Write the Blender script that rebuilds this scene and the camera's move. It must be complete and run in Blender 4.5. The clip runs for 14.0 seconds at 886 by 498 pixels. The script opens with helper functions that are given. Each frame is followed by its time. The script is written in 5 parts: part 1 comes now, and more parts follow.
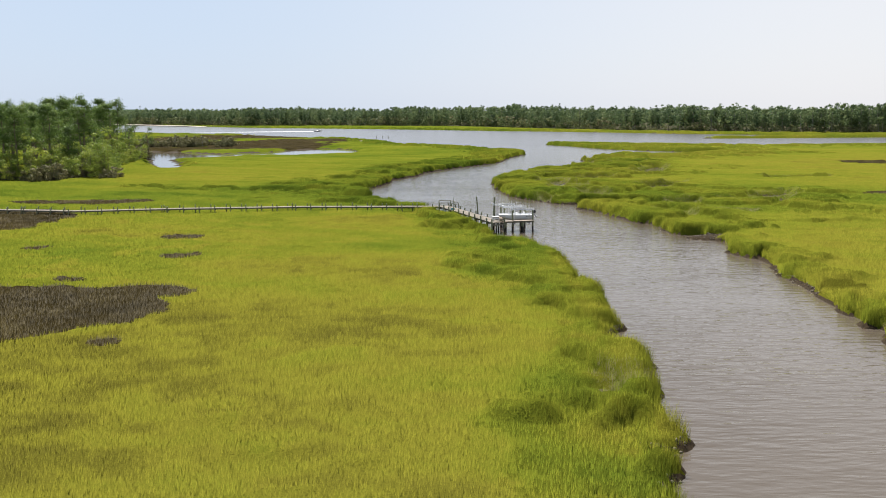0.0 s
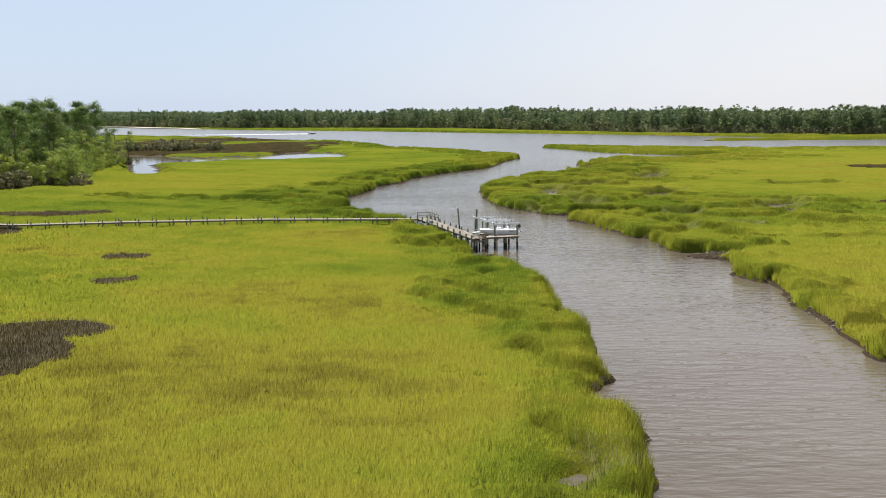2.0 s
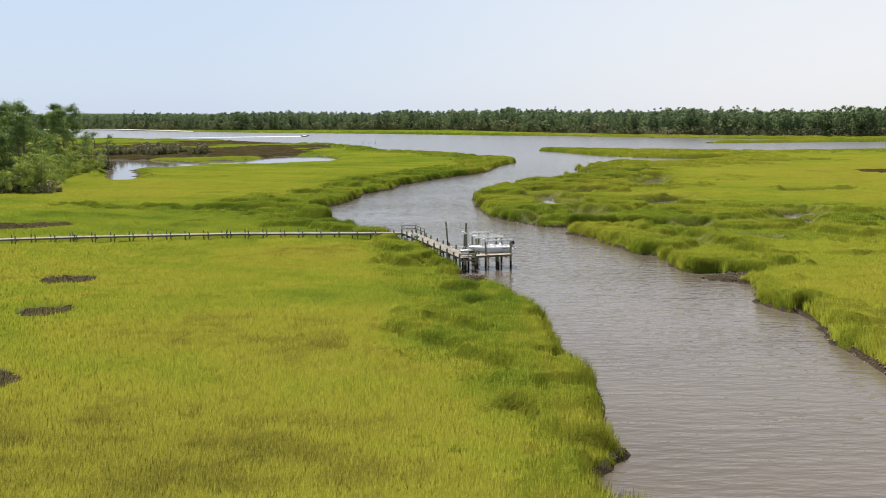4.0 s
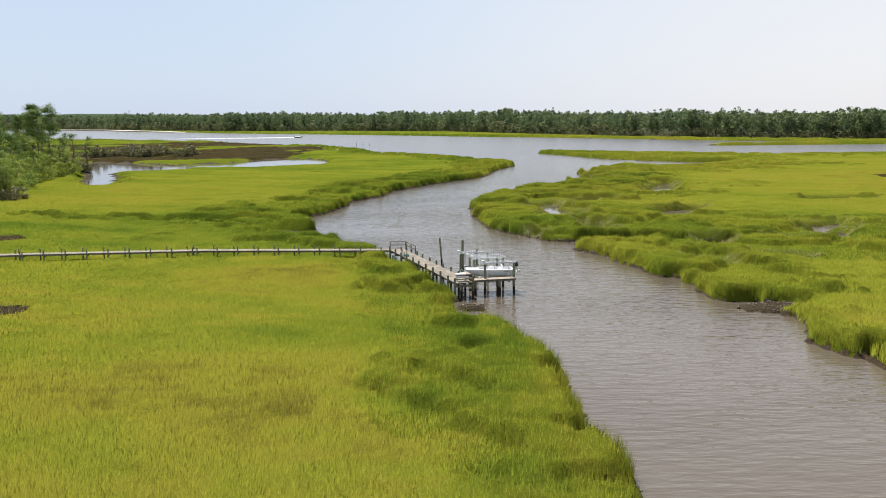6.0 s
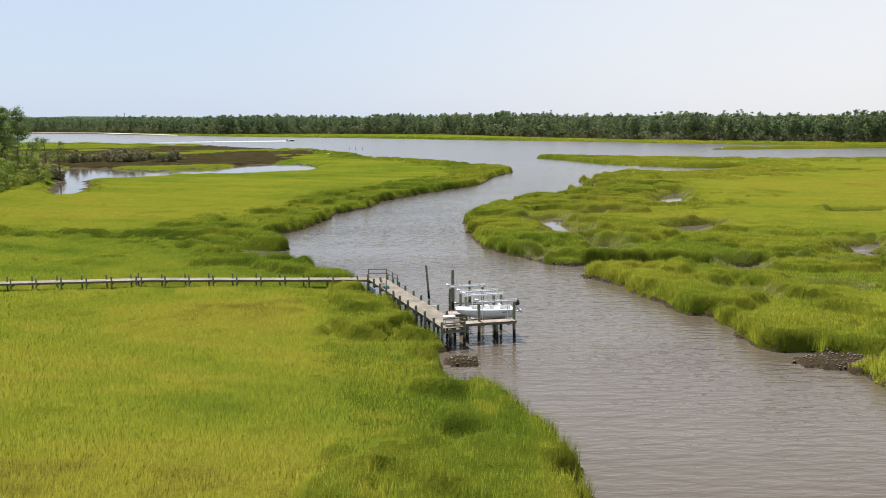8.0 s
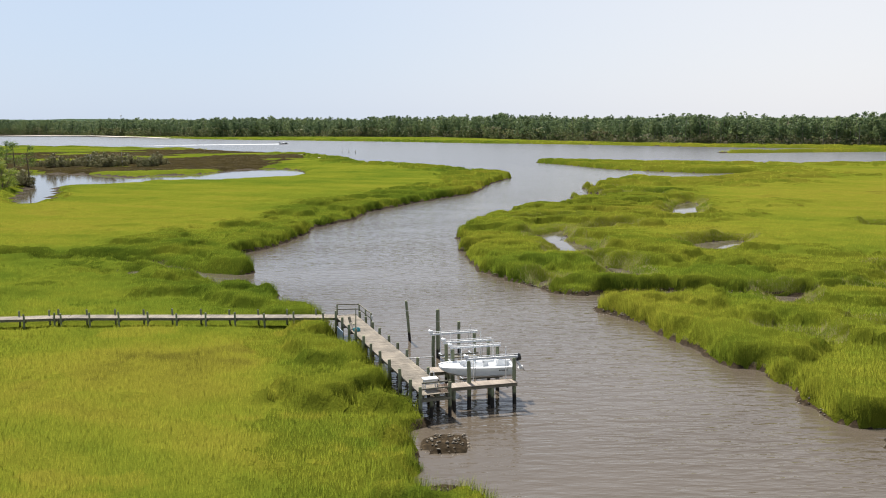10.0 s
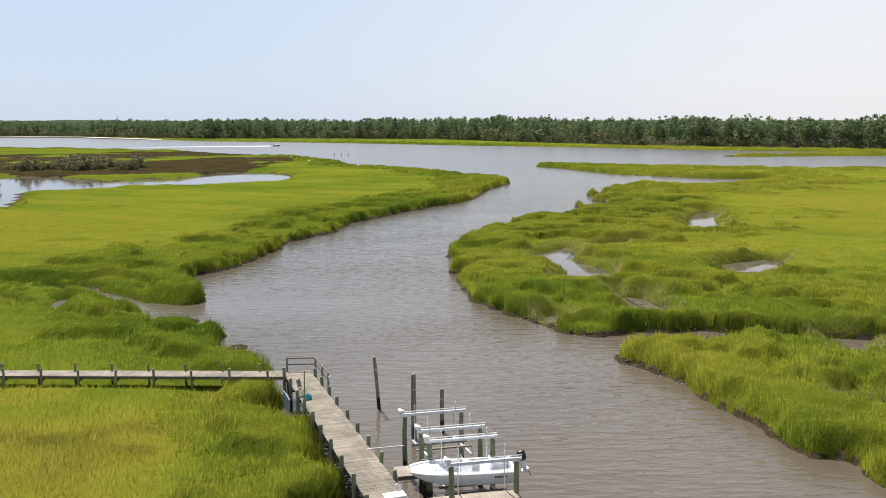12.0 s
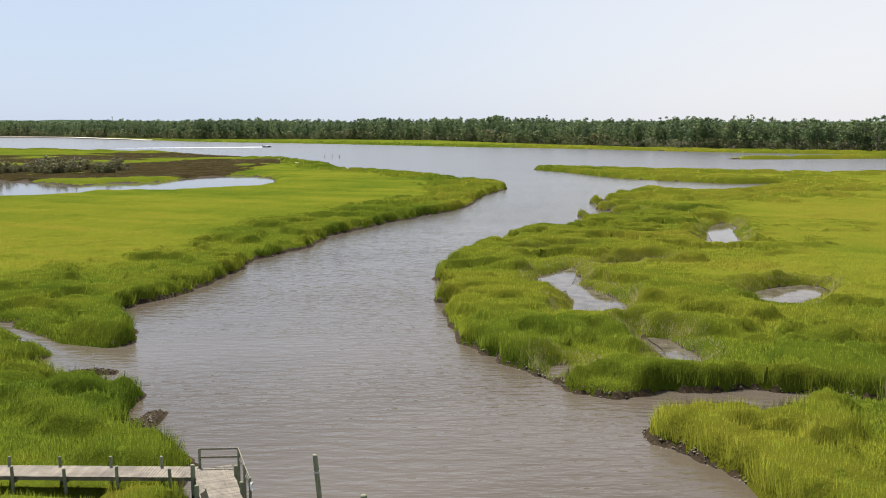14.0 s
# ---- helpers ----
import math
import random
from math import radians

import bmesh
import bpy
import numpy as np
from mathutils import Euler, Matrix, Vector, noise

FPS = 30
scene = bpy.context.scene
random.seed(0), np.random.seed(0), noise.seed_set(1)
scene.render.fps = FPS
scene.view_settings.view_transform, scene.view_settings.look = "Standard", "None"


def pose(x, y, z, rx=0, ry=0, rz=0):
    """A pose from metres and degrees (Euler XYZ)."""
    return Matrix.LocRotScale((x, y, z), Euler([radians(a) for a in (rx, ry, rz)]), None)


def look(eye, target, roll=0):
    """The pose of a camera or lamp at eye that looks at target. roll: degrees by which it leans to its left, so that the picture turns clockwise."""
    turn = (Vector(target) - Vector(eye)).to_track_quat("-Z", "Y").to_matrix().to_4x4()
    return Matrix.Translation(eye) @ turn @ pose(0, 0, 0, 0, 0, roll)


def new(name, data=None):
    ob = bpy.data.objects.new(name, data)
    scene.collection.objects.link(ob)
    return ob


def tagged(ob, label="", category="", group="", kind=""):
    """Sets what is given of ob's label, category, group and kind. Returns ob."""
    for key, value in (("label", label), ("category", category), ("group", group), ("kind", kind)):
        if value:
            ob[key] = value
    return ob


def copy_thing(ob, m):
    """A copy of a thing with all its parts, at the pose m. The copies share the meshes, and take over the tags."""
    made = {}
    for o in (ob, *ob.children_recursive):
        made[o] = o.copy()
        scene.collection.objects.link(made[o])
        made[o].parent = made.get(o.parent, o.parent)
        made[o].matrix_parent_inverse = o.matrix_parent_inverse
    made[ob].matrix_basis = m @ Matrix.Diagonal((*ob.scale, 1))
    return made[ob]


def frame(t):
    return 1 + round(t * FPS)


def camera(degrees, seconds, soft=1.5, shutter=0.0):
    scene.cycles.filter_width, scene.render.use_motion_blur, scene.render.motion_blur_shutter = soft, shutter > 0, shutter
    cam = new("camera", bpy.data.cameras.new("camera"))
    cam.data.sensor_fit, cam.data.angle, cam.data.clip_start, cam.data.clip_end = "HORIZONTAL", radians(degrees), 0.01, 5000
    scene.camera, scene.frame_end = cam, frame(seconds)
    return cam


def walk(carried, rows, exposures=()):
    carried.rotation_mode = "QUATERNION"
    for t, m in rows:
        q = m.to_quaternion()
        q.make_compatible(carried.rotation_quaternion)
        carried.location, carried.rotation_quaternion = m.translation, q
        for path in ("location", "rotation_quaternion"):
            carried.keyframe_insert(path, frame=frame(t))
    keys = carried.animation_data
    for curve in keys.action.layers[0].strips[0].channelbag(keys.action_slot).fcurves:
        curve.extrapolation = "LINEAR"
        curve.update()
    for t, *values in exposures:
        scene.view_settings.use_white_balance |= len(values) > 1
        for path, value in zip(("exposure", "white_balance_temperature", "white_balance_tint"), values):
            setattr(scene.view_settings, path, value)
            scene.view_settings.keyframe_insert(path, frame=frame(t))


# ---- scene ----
cam = camera(52.0, 14.0, soft=1.0)
PATH = [
    (0, (0.844, 1.578, 17.82), (0.829, 3.555, 17.517), -0.4),
    (0.5, (1.787, 4.713, 17.916), (1.771, 6.69, 17.614), -0.5),
    (1, (2.632, 7.881, 18.024), (2.617, 9.858, 17.722), -0.5),
    (1.5, (3.407, 11.099, 18.123), (3.391, 13.076, 17.822), -0.4),
    (2, (4.144, 14.302, 18.193), (4.128, 16.279, 17.893), -0.5),
    (2.5, (4.803, 17.449, 18.313), (4.788, 19.426, 18.013), -0.5),
    (3, (5.271, 20.616, 18.355), (5.257, 22.593, 18.057), -0.5),
    (5.5, (5.699, 37.829, 18.548), (5.696, 39.807, 18.252), -0.6),
    (6, (5.862, 41.81, 18.567), (5.86, 43.788, 18.272), -0.5),
    (6.5, (6.024, 46.085, 18.599), (6.025, 48.063, 18.306), -0.4),
    (7, (6.269, 50.416, 18.65), (6.271, 52.395, 18.357), -0.4),
    (7.5, (6.593, 54.731, 18.773), (6.596, 56.709, 18.483), -0.5),
    (8, (6.943, 59.033, 18.89), (6.947, 61.012, 18.6), -0.5),
    (10.5, (8.577, 81.071, 18.885), (8.586, 83.05, 18.601), -0.5),
    (11, (8.92, 85.677, 18.836), (8.93, 87.657, 18.552), -0.4),
    (11.5, (9.237, 90.251, 18.806), (9.248, 92.23, 18.523), -0.4),
    (12, (9.543, 94.845, 18.766), (9.555, 96.825, 18.485), -0.4),
    (12.5, (9.87, 99.328, 18.748), (9.882, 101.308, 18.467), -0.4),
    (13, (10.108, 103.767, 18.755), (10.121, 105.748, 18.475), -0.4),
    (13.5, (10.465, 108.053, 18.751), (10.477, 110.033, 18.471), -0.3),
    (14, (10.958, 112.123, 18.824), (10.977, 114.104, 18.544), -0.3),
]
walk(cam, [(t, look(eye, target, roll)) for t, eye, target, roll in PATH])

# ---------------- world, sun ----------------
SUN_EL, SUN_AZ = radians(54), radians(-22)          # azimuth from +y (ahead) towards +x (right)
world = bpy.data.worlds.new("hazy_summer_sky")
scene.world = world
world.use_nodes = True
wn, wl = world.node_tree.nodes, world.node_tree.links
sky = wn.new("ShaderNodeTexSky")
sky.sky_type, sky.sun_disc = "NISHITA", False
sky.sun_elevation, sky.sun_rotation = SUN_EL, SUN_AZ
sky.air_density, sky.dust_density, sky.ozone_density = 1.0, 1.0, 1.0
# summer haze: a milky veil low over the horizon, paler towards the east, thinning overhead
way = wn.new("ShaderNodeTexCoord").outputs["Generated"]


def fade(axis, low, high, a, b):
    dot = wn.new("ShaderNodeVectorMath")
    dot.operation = "DOT_PRODUCT"
    dot.inputs[1].default_value = axis
    wl.new(way, dot.inputs[0])
    r = wn.new("ShaderNodeMapRange")
    r.interpolation_type = "SMOOTHSTEP"
    for key, value in (("From Min", low), ("From Max", high), ("To Min", a), ("To Max", b)):
        r.inputs[key].default_value = value
    wl.new(dot.outputs["Value"], r.inputs["Value"])
    return r.outputs[0]


def sky_mix(fac, a, b):
    x = wn.new("ShaderNodeMix")
    x.data_type = "RGBA"
    wl.new(fac, x.inputs[0])
    for sock, val in ((x.inputs[6], a), (x.inputs[7], b)):
        if isinstance(val, tuple):
            sock.default_value = (*val, 1)
        else:
            wl.new(val, sock)
    return x.outputs[2]


milky = sky_mix(fade((1, 0, 0), -0.35, 0.5, 0.0, 1.0), (4.75, 5.7, 7.2), (7.1, 7.15, 7.5))
wl.new(sky_mix(fade((0, 0, 1), 0.12, 0.75, 0.88, 0.3), sky.outputs[0], milky), wn["Background"].inputs[0])
wn["Background"].inputs[1].default_value = 0.068
sun_data = bpy.data.lights.new("sun", "SUN")
sun_data.energy, sun_data.angle, sun_data.color = 5.0, radians(4.0), (1.0, 0.95, 0.87)
sun = new("sun", sun_data)
to_sun = Vector((math.sin(SUN_AZ) * math.cos(SUN_EL), math.cos(SUN_AZ) * math.cos(SUN_EL), math.sin(SUN_EL)))
sun.matrix_world = look(to_sun * 200, (0, 0, 0))
scene.view_settings.exposure = 0.87


# ---------------- materials ----------------
def shader(name):
    m = bpy.data.materials.new(name)
    m.use_nodes = True
    n, l = m.node_tree.nodes, m.node_tree.links
    return m, n, l, n["Principled BSDF"]


def noise_tex(n, l, coord, scale, detail=4.0, stretch=None, rough=0.55):
    t = n.new("ShaderNodeTexNoise")
    t.inputs["Scale"].default_value, t.inputs["Detail"].default_value = scale, detail
    t.inputs["Roughness"].default_value = rough
    if stretch:
        mp = n.new("ShaderNodeMapping")
        mp.inputs["Scale"].default_value = stretch
        l.new(coord, mp.inputs["Vector"])
        coord = mp.outputs[0]
    l.new(coord, t.inputs["Vector"])
    return t.outputs["Fac"]


def ramp(n, l, fac, stops):
    r = n.new("ShaderNodeValToRGB")
    e = r.color_ramp.elements
    while len(e) < len(stops):
        e.new(0.5)
    for k, (p, c) in enumerate(stops):
        e[k].position, e[k].color = p, (*c, 1)
    l.new(fac, r.inputs["Fac"])
    return r.outputs["Color"]


def mixed(n, l, fac, a, b, mode="MIX"):
    x = n.new("ShaderNodeMix")
    x.data_type, x.blend_type = "RGBA", mode
    for sock, val in ((x.inputs[0], fac), (x.inputs[6], a), (x.inputs[7], b)):
        if isinstance(val, bpy.types.NodeSocket):
            l.new(val, sock)
        else:
            sock.default_value = val if isinstance(val, (int, float)) else (*val, 1)
    return x.outputs[2]


def calc(n, l, op, a, b=0.0, clamp=False):
    x = n.new("ShaderNodeMath")
    x.operation, x.use_clamp = op, clamp
    for k, val in enumerate((a, b)):
        if isinstance(val, bpy.types.NodeSocket):
            l.new(val, x.inputs[k])
        else:
            x.inputs[k].default_value = val
    return x.outputs[0]


def bumped(n, l, p, fac, strength, distance):
    b = n.new("ShaderNodeBump")
    b.inputs["Strength"].default_value, b.inputs["Distance"].default_value = strength, distance
    l.new(fac, b.inputs["Height"])
    l.new(b.outputs[0], p.inputs["Normal"])


def surface(name, c1, c2, scale, rough=0.8, bump=0.3, dist=0.01, stretch=None, metal=0.0, own=0.0, tide=None, stain=0.0):
    """A worn surface: two noise scales, an optional shift per object, an optional wet tide band."""
    m, n, l, p = shader(name)
    co = n.new("ShaderNodeTexCoord").outputs["Object"]
    fine, broad = noise_tex(n, l, co, scale, 6, stretch), noise_tex(n, l, co, scale * 0.13, 3, stretch)
    col = ramp(n, l, fine, [(0.3, c1), (0.7, c2)])
    col = mixed(n, l, calc(n, l, "MULTIPLY", broad, 0.55), col, [0.55 * v for v in c1])
    if own:
        info = n.new("ShaderNodeObjectInfo")
        tone = ramp(n, l, info.outputs["Random"], [(0.0, (1 - own,) * 3), (1.0, (1 + 0.3 * own, 1 + 0.27 * own, 1 + 0.2 * own))])
        col = mixed(n, l, 1.0, col, tone, "MULTIPLY")
    if stain:       # weathering that runs on from board to board
        here = n.new("ShaderNodeNewGeometry").outputs["Position"]
        blot = ramp(n, l, noise_tex(n, l, here, 0.9, 5), [(0.38, (1 - stain,) * 3), (0.62, (1.0, 1.0, 1.0))])
        col = mixed(n, l, 1.0, col, blot, "MULTIPLY")
    if tide:
        pos = n.new("ShaderNodeSeparateXYZ")
        l.new(n.new("ShaderNodeNewGeometry").outputs["Position"], pos.inputs[0])
        wob = calc(n, l, "ADD", pos.outputs[2], calc(n, l, "MULTIPLY", fine, 0.25))
        wet = calc(n, l, "MULTIPLY", calc(n, l, "SUBTRACT", tide[0], wob), 6.0, True)
        col = mixed(n, l, wet, col, tide[1])
    l.new(col, p.inputs["Base Color"])
    p.inputs["Roughness"].default_value, p.inputs["Metallic"].default_value = rough, metal
    bumped(n, l, p, fine, bump, dist)
    return m


def leafy(name, stops, patch, thin=0.42, spread=0.35, sward=False, crowns=None, toned=False):
    """Blades or leaves: colour drifts in patches over the ground and from blade to blade; light passes through."""
    m, n, l, p = shader(name)
    geo = n.new("ShaderNodeNewGeometry")
    pos = geo.outputs["Position"]
    broad, mid = noise_tex(n, l, pos, patch, 3), noise_tex(n, l, pos, patch * 5.2, 3)
    f = calc(n, l, "ADD", calc(n, l, "MULTIPLY", broad, 0.65), calc(n, l, "MULTIPLY", mid, 0.35))
    if crowns:      # tone changes from crown to crown
        one = noise_tex(n, l, pos, crowns, 1.0, (1.0, 1.0, 0.25))
        f = calc(n, l, "ADD", calc(n, l, "MULTIPLY", broad, 0.4), calc(n, l, "MULTIPLY", one, 0.6))
    if toned:       # from fresh green through dry gold to dark olive, as the marsh plan has it
        own = n.new("ShaderNodeAttribute")
        own.attribute_name = "tone"
        f = calc(n, l, "ADD", own.outputs["Fac"], calc(n, l, "MULTIPLY", calc(n, l, "SUBTRACT", f, 0.5), 0.8))
    if sward:       # a closed sward: fine upright streaks stand in for the blades too small to build
        fine = noise_tex(n, l, pos, 7.0, 5, (1.0, 1.0, 0.1), 0.7)
        f = calc(n, l, "ADD", f, calc(n, l, "MULTIPLY", calc(n, l, "SUBTRACT", fine, 0.5), 0.35 if toned else 0.75))
        bumped(n, l, p, fine, 1.0, 0.16)
    else:
        f = calc(n, l, "ADD", f, calc(n, l, "MULTIPLY", calc(n, l, "SUBTRACT", geo.outputs["Random Per Island"], 0.5), spread))
    col = ramp(n, l, f, stops)
    l.new(col, p.inputs["Base Color"])
    p.inputs["Roughness"].default_value = 0.6
    p.inputs["Specular IOR Level"].default_value = 0.0 if sward or toned else 0.1
    tr = n.new("ShaderNodeBsdfTranslucent")
    l.new(col, tr.inputs["Color"])
    mx = n.new("ShaderNodeMixShader")
    mx.inputs[0].default_value = thin
    l.new(p.outputs[0], mx.inputs[1])
    l.new(tr.outputs[0], mx.inputs[2])
    l.new(mx.outputs[0], n["Material Output"].inputs[0])
    return m


def ground_material():
    m, n, l, p = shader("marsh_ground")
    pos = n.new("ShaderNodeNewGeometry").outputs["Position"]
    xyz = n.new("ShaderNodeSeparateXYZ")
    l.new(pos, xyz.inputs[0])
    fine, mid, broad = noise_tex(n, l, pos, 4.0, 6), noise_tex(n, l, pos, 0.35, 4), noise_tex(n, l, pos, 0.035, 3)
    turf = ramp(n, l, broad, [(0.3, (0.04, 0.034, 0.018)), (0.55, (0.055, 0.046, 0.024)), (0.75, (0.075, 0.062, 0.034))])
    turf = mixed(n, l, calc(n, l, "MULTIPLY", mid, 0.5), turf, (0.035, 0.04, 0.012))
    turf = mixed(n, l, calc(n, l, "MULTIPLY", fine, 0.35), turf, (0.05, 0.045, 0.02))
    mud = ramp(n, l, fine, [(0.3, (0.015, 0.0105, 0.006)), (0.55, (0.034, 0.024, 0.013)), (0.75, (0.07, 0.05, 0.03))])
    z = calc(n, l, "ADD", xyz.outputs[2], calc(n, l, "MULTIPLY", calc(n, l, "SUBTRACT", mid, 0.5), 0.12))
    isturf = calc(n, l, "MULTIPLY", calc(n, l, "SUBTRACT", z, 0.36), 14.0, True)
    l.new(mixed(n, l, isturf, mud, turf), p.inputs["Base Color"])
    wet = calc(n, l, "MULTIPLY", calc(n, l, "SUBTRACT", 0.22, z), 3.0, True)
    l.new(calc(n, l, "SUBTRACT", 0.95, calc(n, l, "MULTIPLY", wet, 0.25)), p.inputs["Roughness"])
    p.inputs["Specular IOR Level"].default_value = 0.06
    bumped(n, l, p, fine, 0.6, 0.08)
    return m


def water_material():
    m, n, l, p = shader("tidal_water")
    pos = n.new("ShaderNodeNewGeometry").outputs["Position"]
    silt = ramp(n, l, noise_tex(n, l, pos, 0.05, 3), [(0.3, (0.078, 0.062, 0.045)), (0.7, (0.1, 0.083, 0.065))])
    p.inputs["IOR"].default_value = 1.37
    xyz = n.new("ShaderNodeSeparateXYZ")
    l.new(pos, xyz.inputs[0])
    calm = calc(n, l, "MULTIPLY", calc(n, l, "SUBTRACT", xyz.outputs[1], 200.0), 1 / 260.0, True)         # the open river
    l.new(mixed(n, l, calm, silt, (0.085, 0.084, 0.084)), p.inputs["Base Color"])                     # browner in the narrow creek; sky reflection put into the river's grey
    ripple = noise_tex(n, l, pos, 1.0, 2.0, (0.45, 1.35, 1.0), 0.5)
    fine = noise_tex(n, l, pos, 1.0, 2.0, (1.3, 3.4, 1.0), 0.5)
    swell = noise_tex(n, l, pos, 1.0, 2.0, (0.05, 0.22, 1.0), 0.5)
    drift = noise_tex(n, l, pos, 0.045, 3.0, (0.5, 1.0, 1.0))
    wave = calc(n, l, "ADD", calc(n, l, "MULTIPLY", ripple, 0.62), calc(n, l, "MULTIPLY", fine, 0.16))
    wave = calc(n, l, "MULTIPLY", wave, calc(n, l, "ADD", calc(n, l, "MULTIPLY", drift, 1.5), 0.05))
    wave = calc(n, l, "ADD", wave, calc(n, l, "MULTIPLY", swell, 0.3))
    wave = calc(n, l, "MULTIPLY", wave, calc(n, l, "SUBTRACT", 1.0, calc(n, l, "MULTIPLY", calm, 0.75)))
    bumped(n, l, p, wave, 1.0, 0.23)
    l.new(calc(n, l, "ADD", calc(n, l, "MULTIPLY", calm, 0.2), 0.06), p.inputs["Roughness"])        # wind-roughened river
    return m


def pool_material():
    """Still shallow pools over pale silt."""
    m, n, l, p = shader("pool_water")
    pos = n.new("ShaderNodeNewGeometry").outputs["Position"]
    l.new(ramp(n, l, noise_tex(n, l, pos, 0.7, 4), [(0.35, (0.045, 0.036, 0.026)), (0.65, (0.13, 0.112, 0.09))]), p.inputs["Base Color"])
    p.inputs["Roughness"].default_value, p.inputs["IOR"].default_value = 0.05, 1.33
    bumped(n, l, p, noise_tex(n, l, pos, 1.6, 2), 0.3, 0.02)
    return m


GROUND, WATER = ground_material(), water_material()
GRASS_TONES = [(0.0, (0.036, 0.068, 0.008)), (0.25, (0.1, 0.138, 0.014)), (0.5, (0.158, 0.176, 0.018)), (0.7, (0.196, 0.188, 0.023)), (1.0, (0.07, 0.063, 0.013))]
RUSH_TONES = [(0.25, (0.026, 0.021, 0.009)), (0.5, (0.05, 0.039, 0.016)), (0.75, (0.088, 0.071, 0.027))]


# Darkened copy of the blade tones: shade between stems put into the sward's colour.
def shaded_tones(tones, f):
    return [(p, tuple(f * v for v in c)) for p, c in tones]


MEADOW, MEADOW_SWARD = leafy("meadow_cordgrass", GRASS_TONES, 0.05, 0.08, 0.22, toned=True), leafy("meadow_sward", shaded_tones(GRASS_TONES, 0.74), 0.05, 0.0, 0, True, toned=True)
TALL, TALL_SWARD = leafy("creekside_cordgrass", GRASS_TONES, 0.09, 0.06, 0.22, toned=True), leafy("creekside_sward", shaded_tones(GRASS_TONES, 0.55), 0.09, 0.0, 0, True, toned=True)
RUSH, RUSH_SWARD = leafy("needlerush", RUSH_TONES, 0.12, 0.1), leafy("rush_sward", shaded_tones(RUSH_TONES, 0.6), 0.12, 0.0, 0, True)
STRAW = leafy("dead_stems", [(0.2, (0.085, 0.075, 0.025)), (0.8, (0.17, 0.15, 0.06))], 0.2, 0.1)
PINE = leafy("pine_needles", [(0.25, (0.05, 0.09, 0.022)), (0.5, (0.11, 0.175, 0.042)), (0.75, (0.2, 0.265, 0.062))], 0.05, 0.34, 0.3, crowns=0.3)
SHRUB = leafy("shrub_leaves", [(0.25, (0.09, 0.15, 0.028)), (0.5, (0.2, 0.265, 0.045)), (0.75, (0.4, 0.42, 0.075))], 0.05, 0.42, 0.3, crowns=0.3)
CEDAR = leafy("cedar_leaves", [(0.25, (0.075, 0.082, 0.034)), (0.5, (0.145, 0.145, 0.062)), (0.75, (0.25, 0.215, 0.11))], 0.1, 0.25, 0.5)
# Far haze is put into the colour: these greens are bluer than PINE.
WOODS = leafy("far_pines", [(0.32, (0.058, 0.095, 0.048)), (0.46, (0.098, 0.145, 0.066)), (0.56, (0.145, 0.196, 0.082)), (0.7, (0.2, 0.24, 0.1))], 0.016, 0.4, 0.12, crowns=0.14)
EDGEWOOD = leafy("far_edge_trees", [(0.32, (0.066, 0.1, 0.037)), (0.48, (0.125, 0.155, 0.06)), (0.58, (0.185, 0.195, 0.08)), (0.68, (0.21, 0.17, 0.11))], 0.02, 0.3, 0.15, crowns=0.2)
# Smooth ridge: the crowns' own shade and blue haze are put into the colour.
RIDGE = leafy("hazy_wooded_rise", [(0.3, (0.03, 0.05, 0.032)), (0.7, (0.06, 0.085, 0.045))], 0.01, 0.0, 0.0, True)
BARK = surface("pine_bark", (0.10, 0.075, 0.055), (0.22, 0.18, 0.14), 6, 0.9, 0.5, 0.03, (1, 1, 0.25))
BARK_PALE = surface("grey_bark", (0.17, 0.15, 0.125), (0.36, 0.33, 0.29), 0.3, 0.9, 0.3, 0.02)
SNAG = surface("bleached_wood", (0.36, 0.33, 0.29), (0.55, 0.52, 0.47), 6, 0.9, 0.4, 0.02, (1, 1, 0.25))
PLANK = surface("weathered_plank", (0.19, 0.16, 0.122), (0.33, 0.283, 0.218), 9, 0.85, 0.35, 0.006, (0.25, 2.5, 1), own=0.2, stain=0.42)
PLANK2 = surface("newer_plank", (0.3, 0.245, 0.195), (0.45, 0.385, 0.315), 9, 0.85, 0.35, 0.006, (0.25, 2.5, 1), own=0.15, stain=0.3)
FRAMING = surface("dock_framing", (0.13, 0.12, 0.085), (0.27, 0.25, 0.18), 7, 0.9, 0.4, 0.008, own=0.15)
PILE = surface("treated_piling", (0.14, 0.155, 0.085), (0.30, 0.32, 0.20), 7, 0.88, 0.4, 0.01, (1.6, 1.6, 0.3), own=0.25, tide=(0.95, (0.018, 0.015, 0.012)))
ALU = surface("white_aluminium", (0.66, 0.68, 0.70), (0.80, 0.81, 0.82), 12, 0.45, 0.1, 0.002)
STEEL = surface("galvanised_steel", (0.35, 0.36, 0.37), (0.5, 0.5, 0.5), 14, 0.45, 0.15, 0.002, metal=0.6)
GEL = surface("white_gelcoat", (0.78, 0.79, 0.80), (0.86, 0.87, 0.87), 3, 0.28, 0.03, 0.002)
# White gelcoat greyed down: the shade on the hull sides is in the colour.
GEL_SHADED = surface("shaded_white_gelcoat", (0.60, 0.64, 0.66), (0.70, 0.73, 0.75), 3, 0.3, 0.03, 0.002)
BLACK = surface("black_cowling", (0.012, 0.012, 0.014), (0.03, 0.03, 0.035), 8, 0.35, 0.05, 0.002)
PVC = surface("white_pvc", (0.70, 0.70, 0.69), (0.82, 0.82, 0.80), 10, 0.5, 0.05, 0.002)
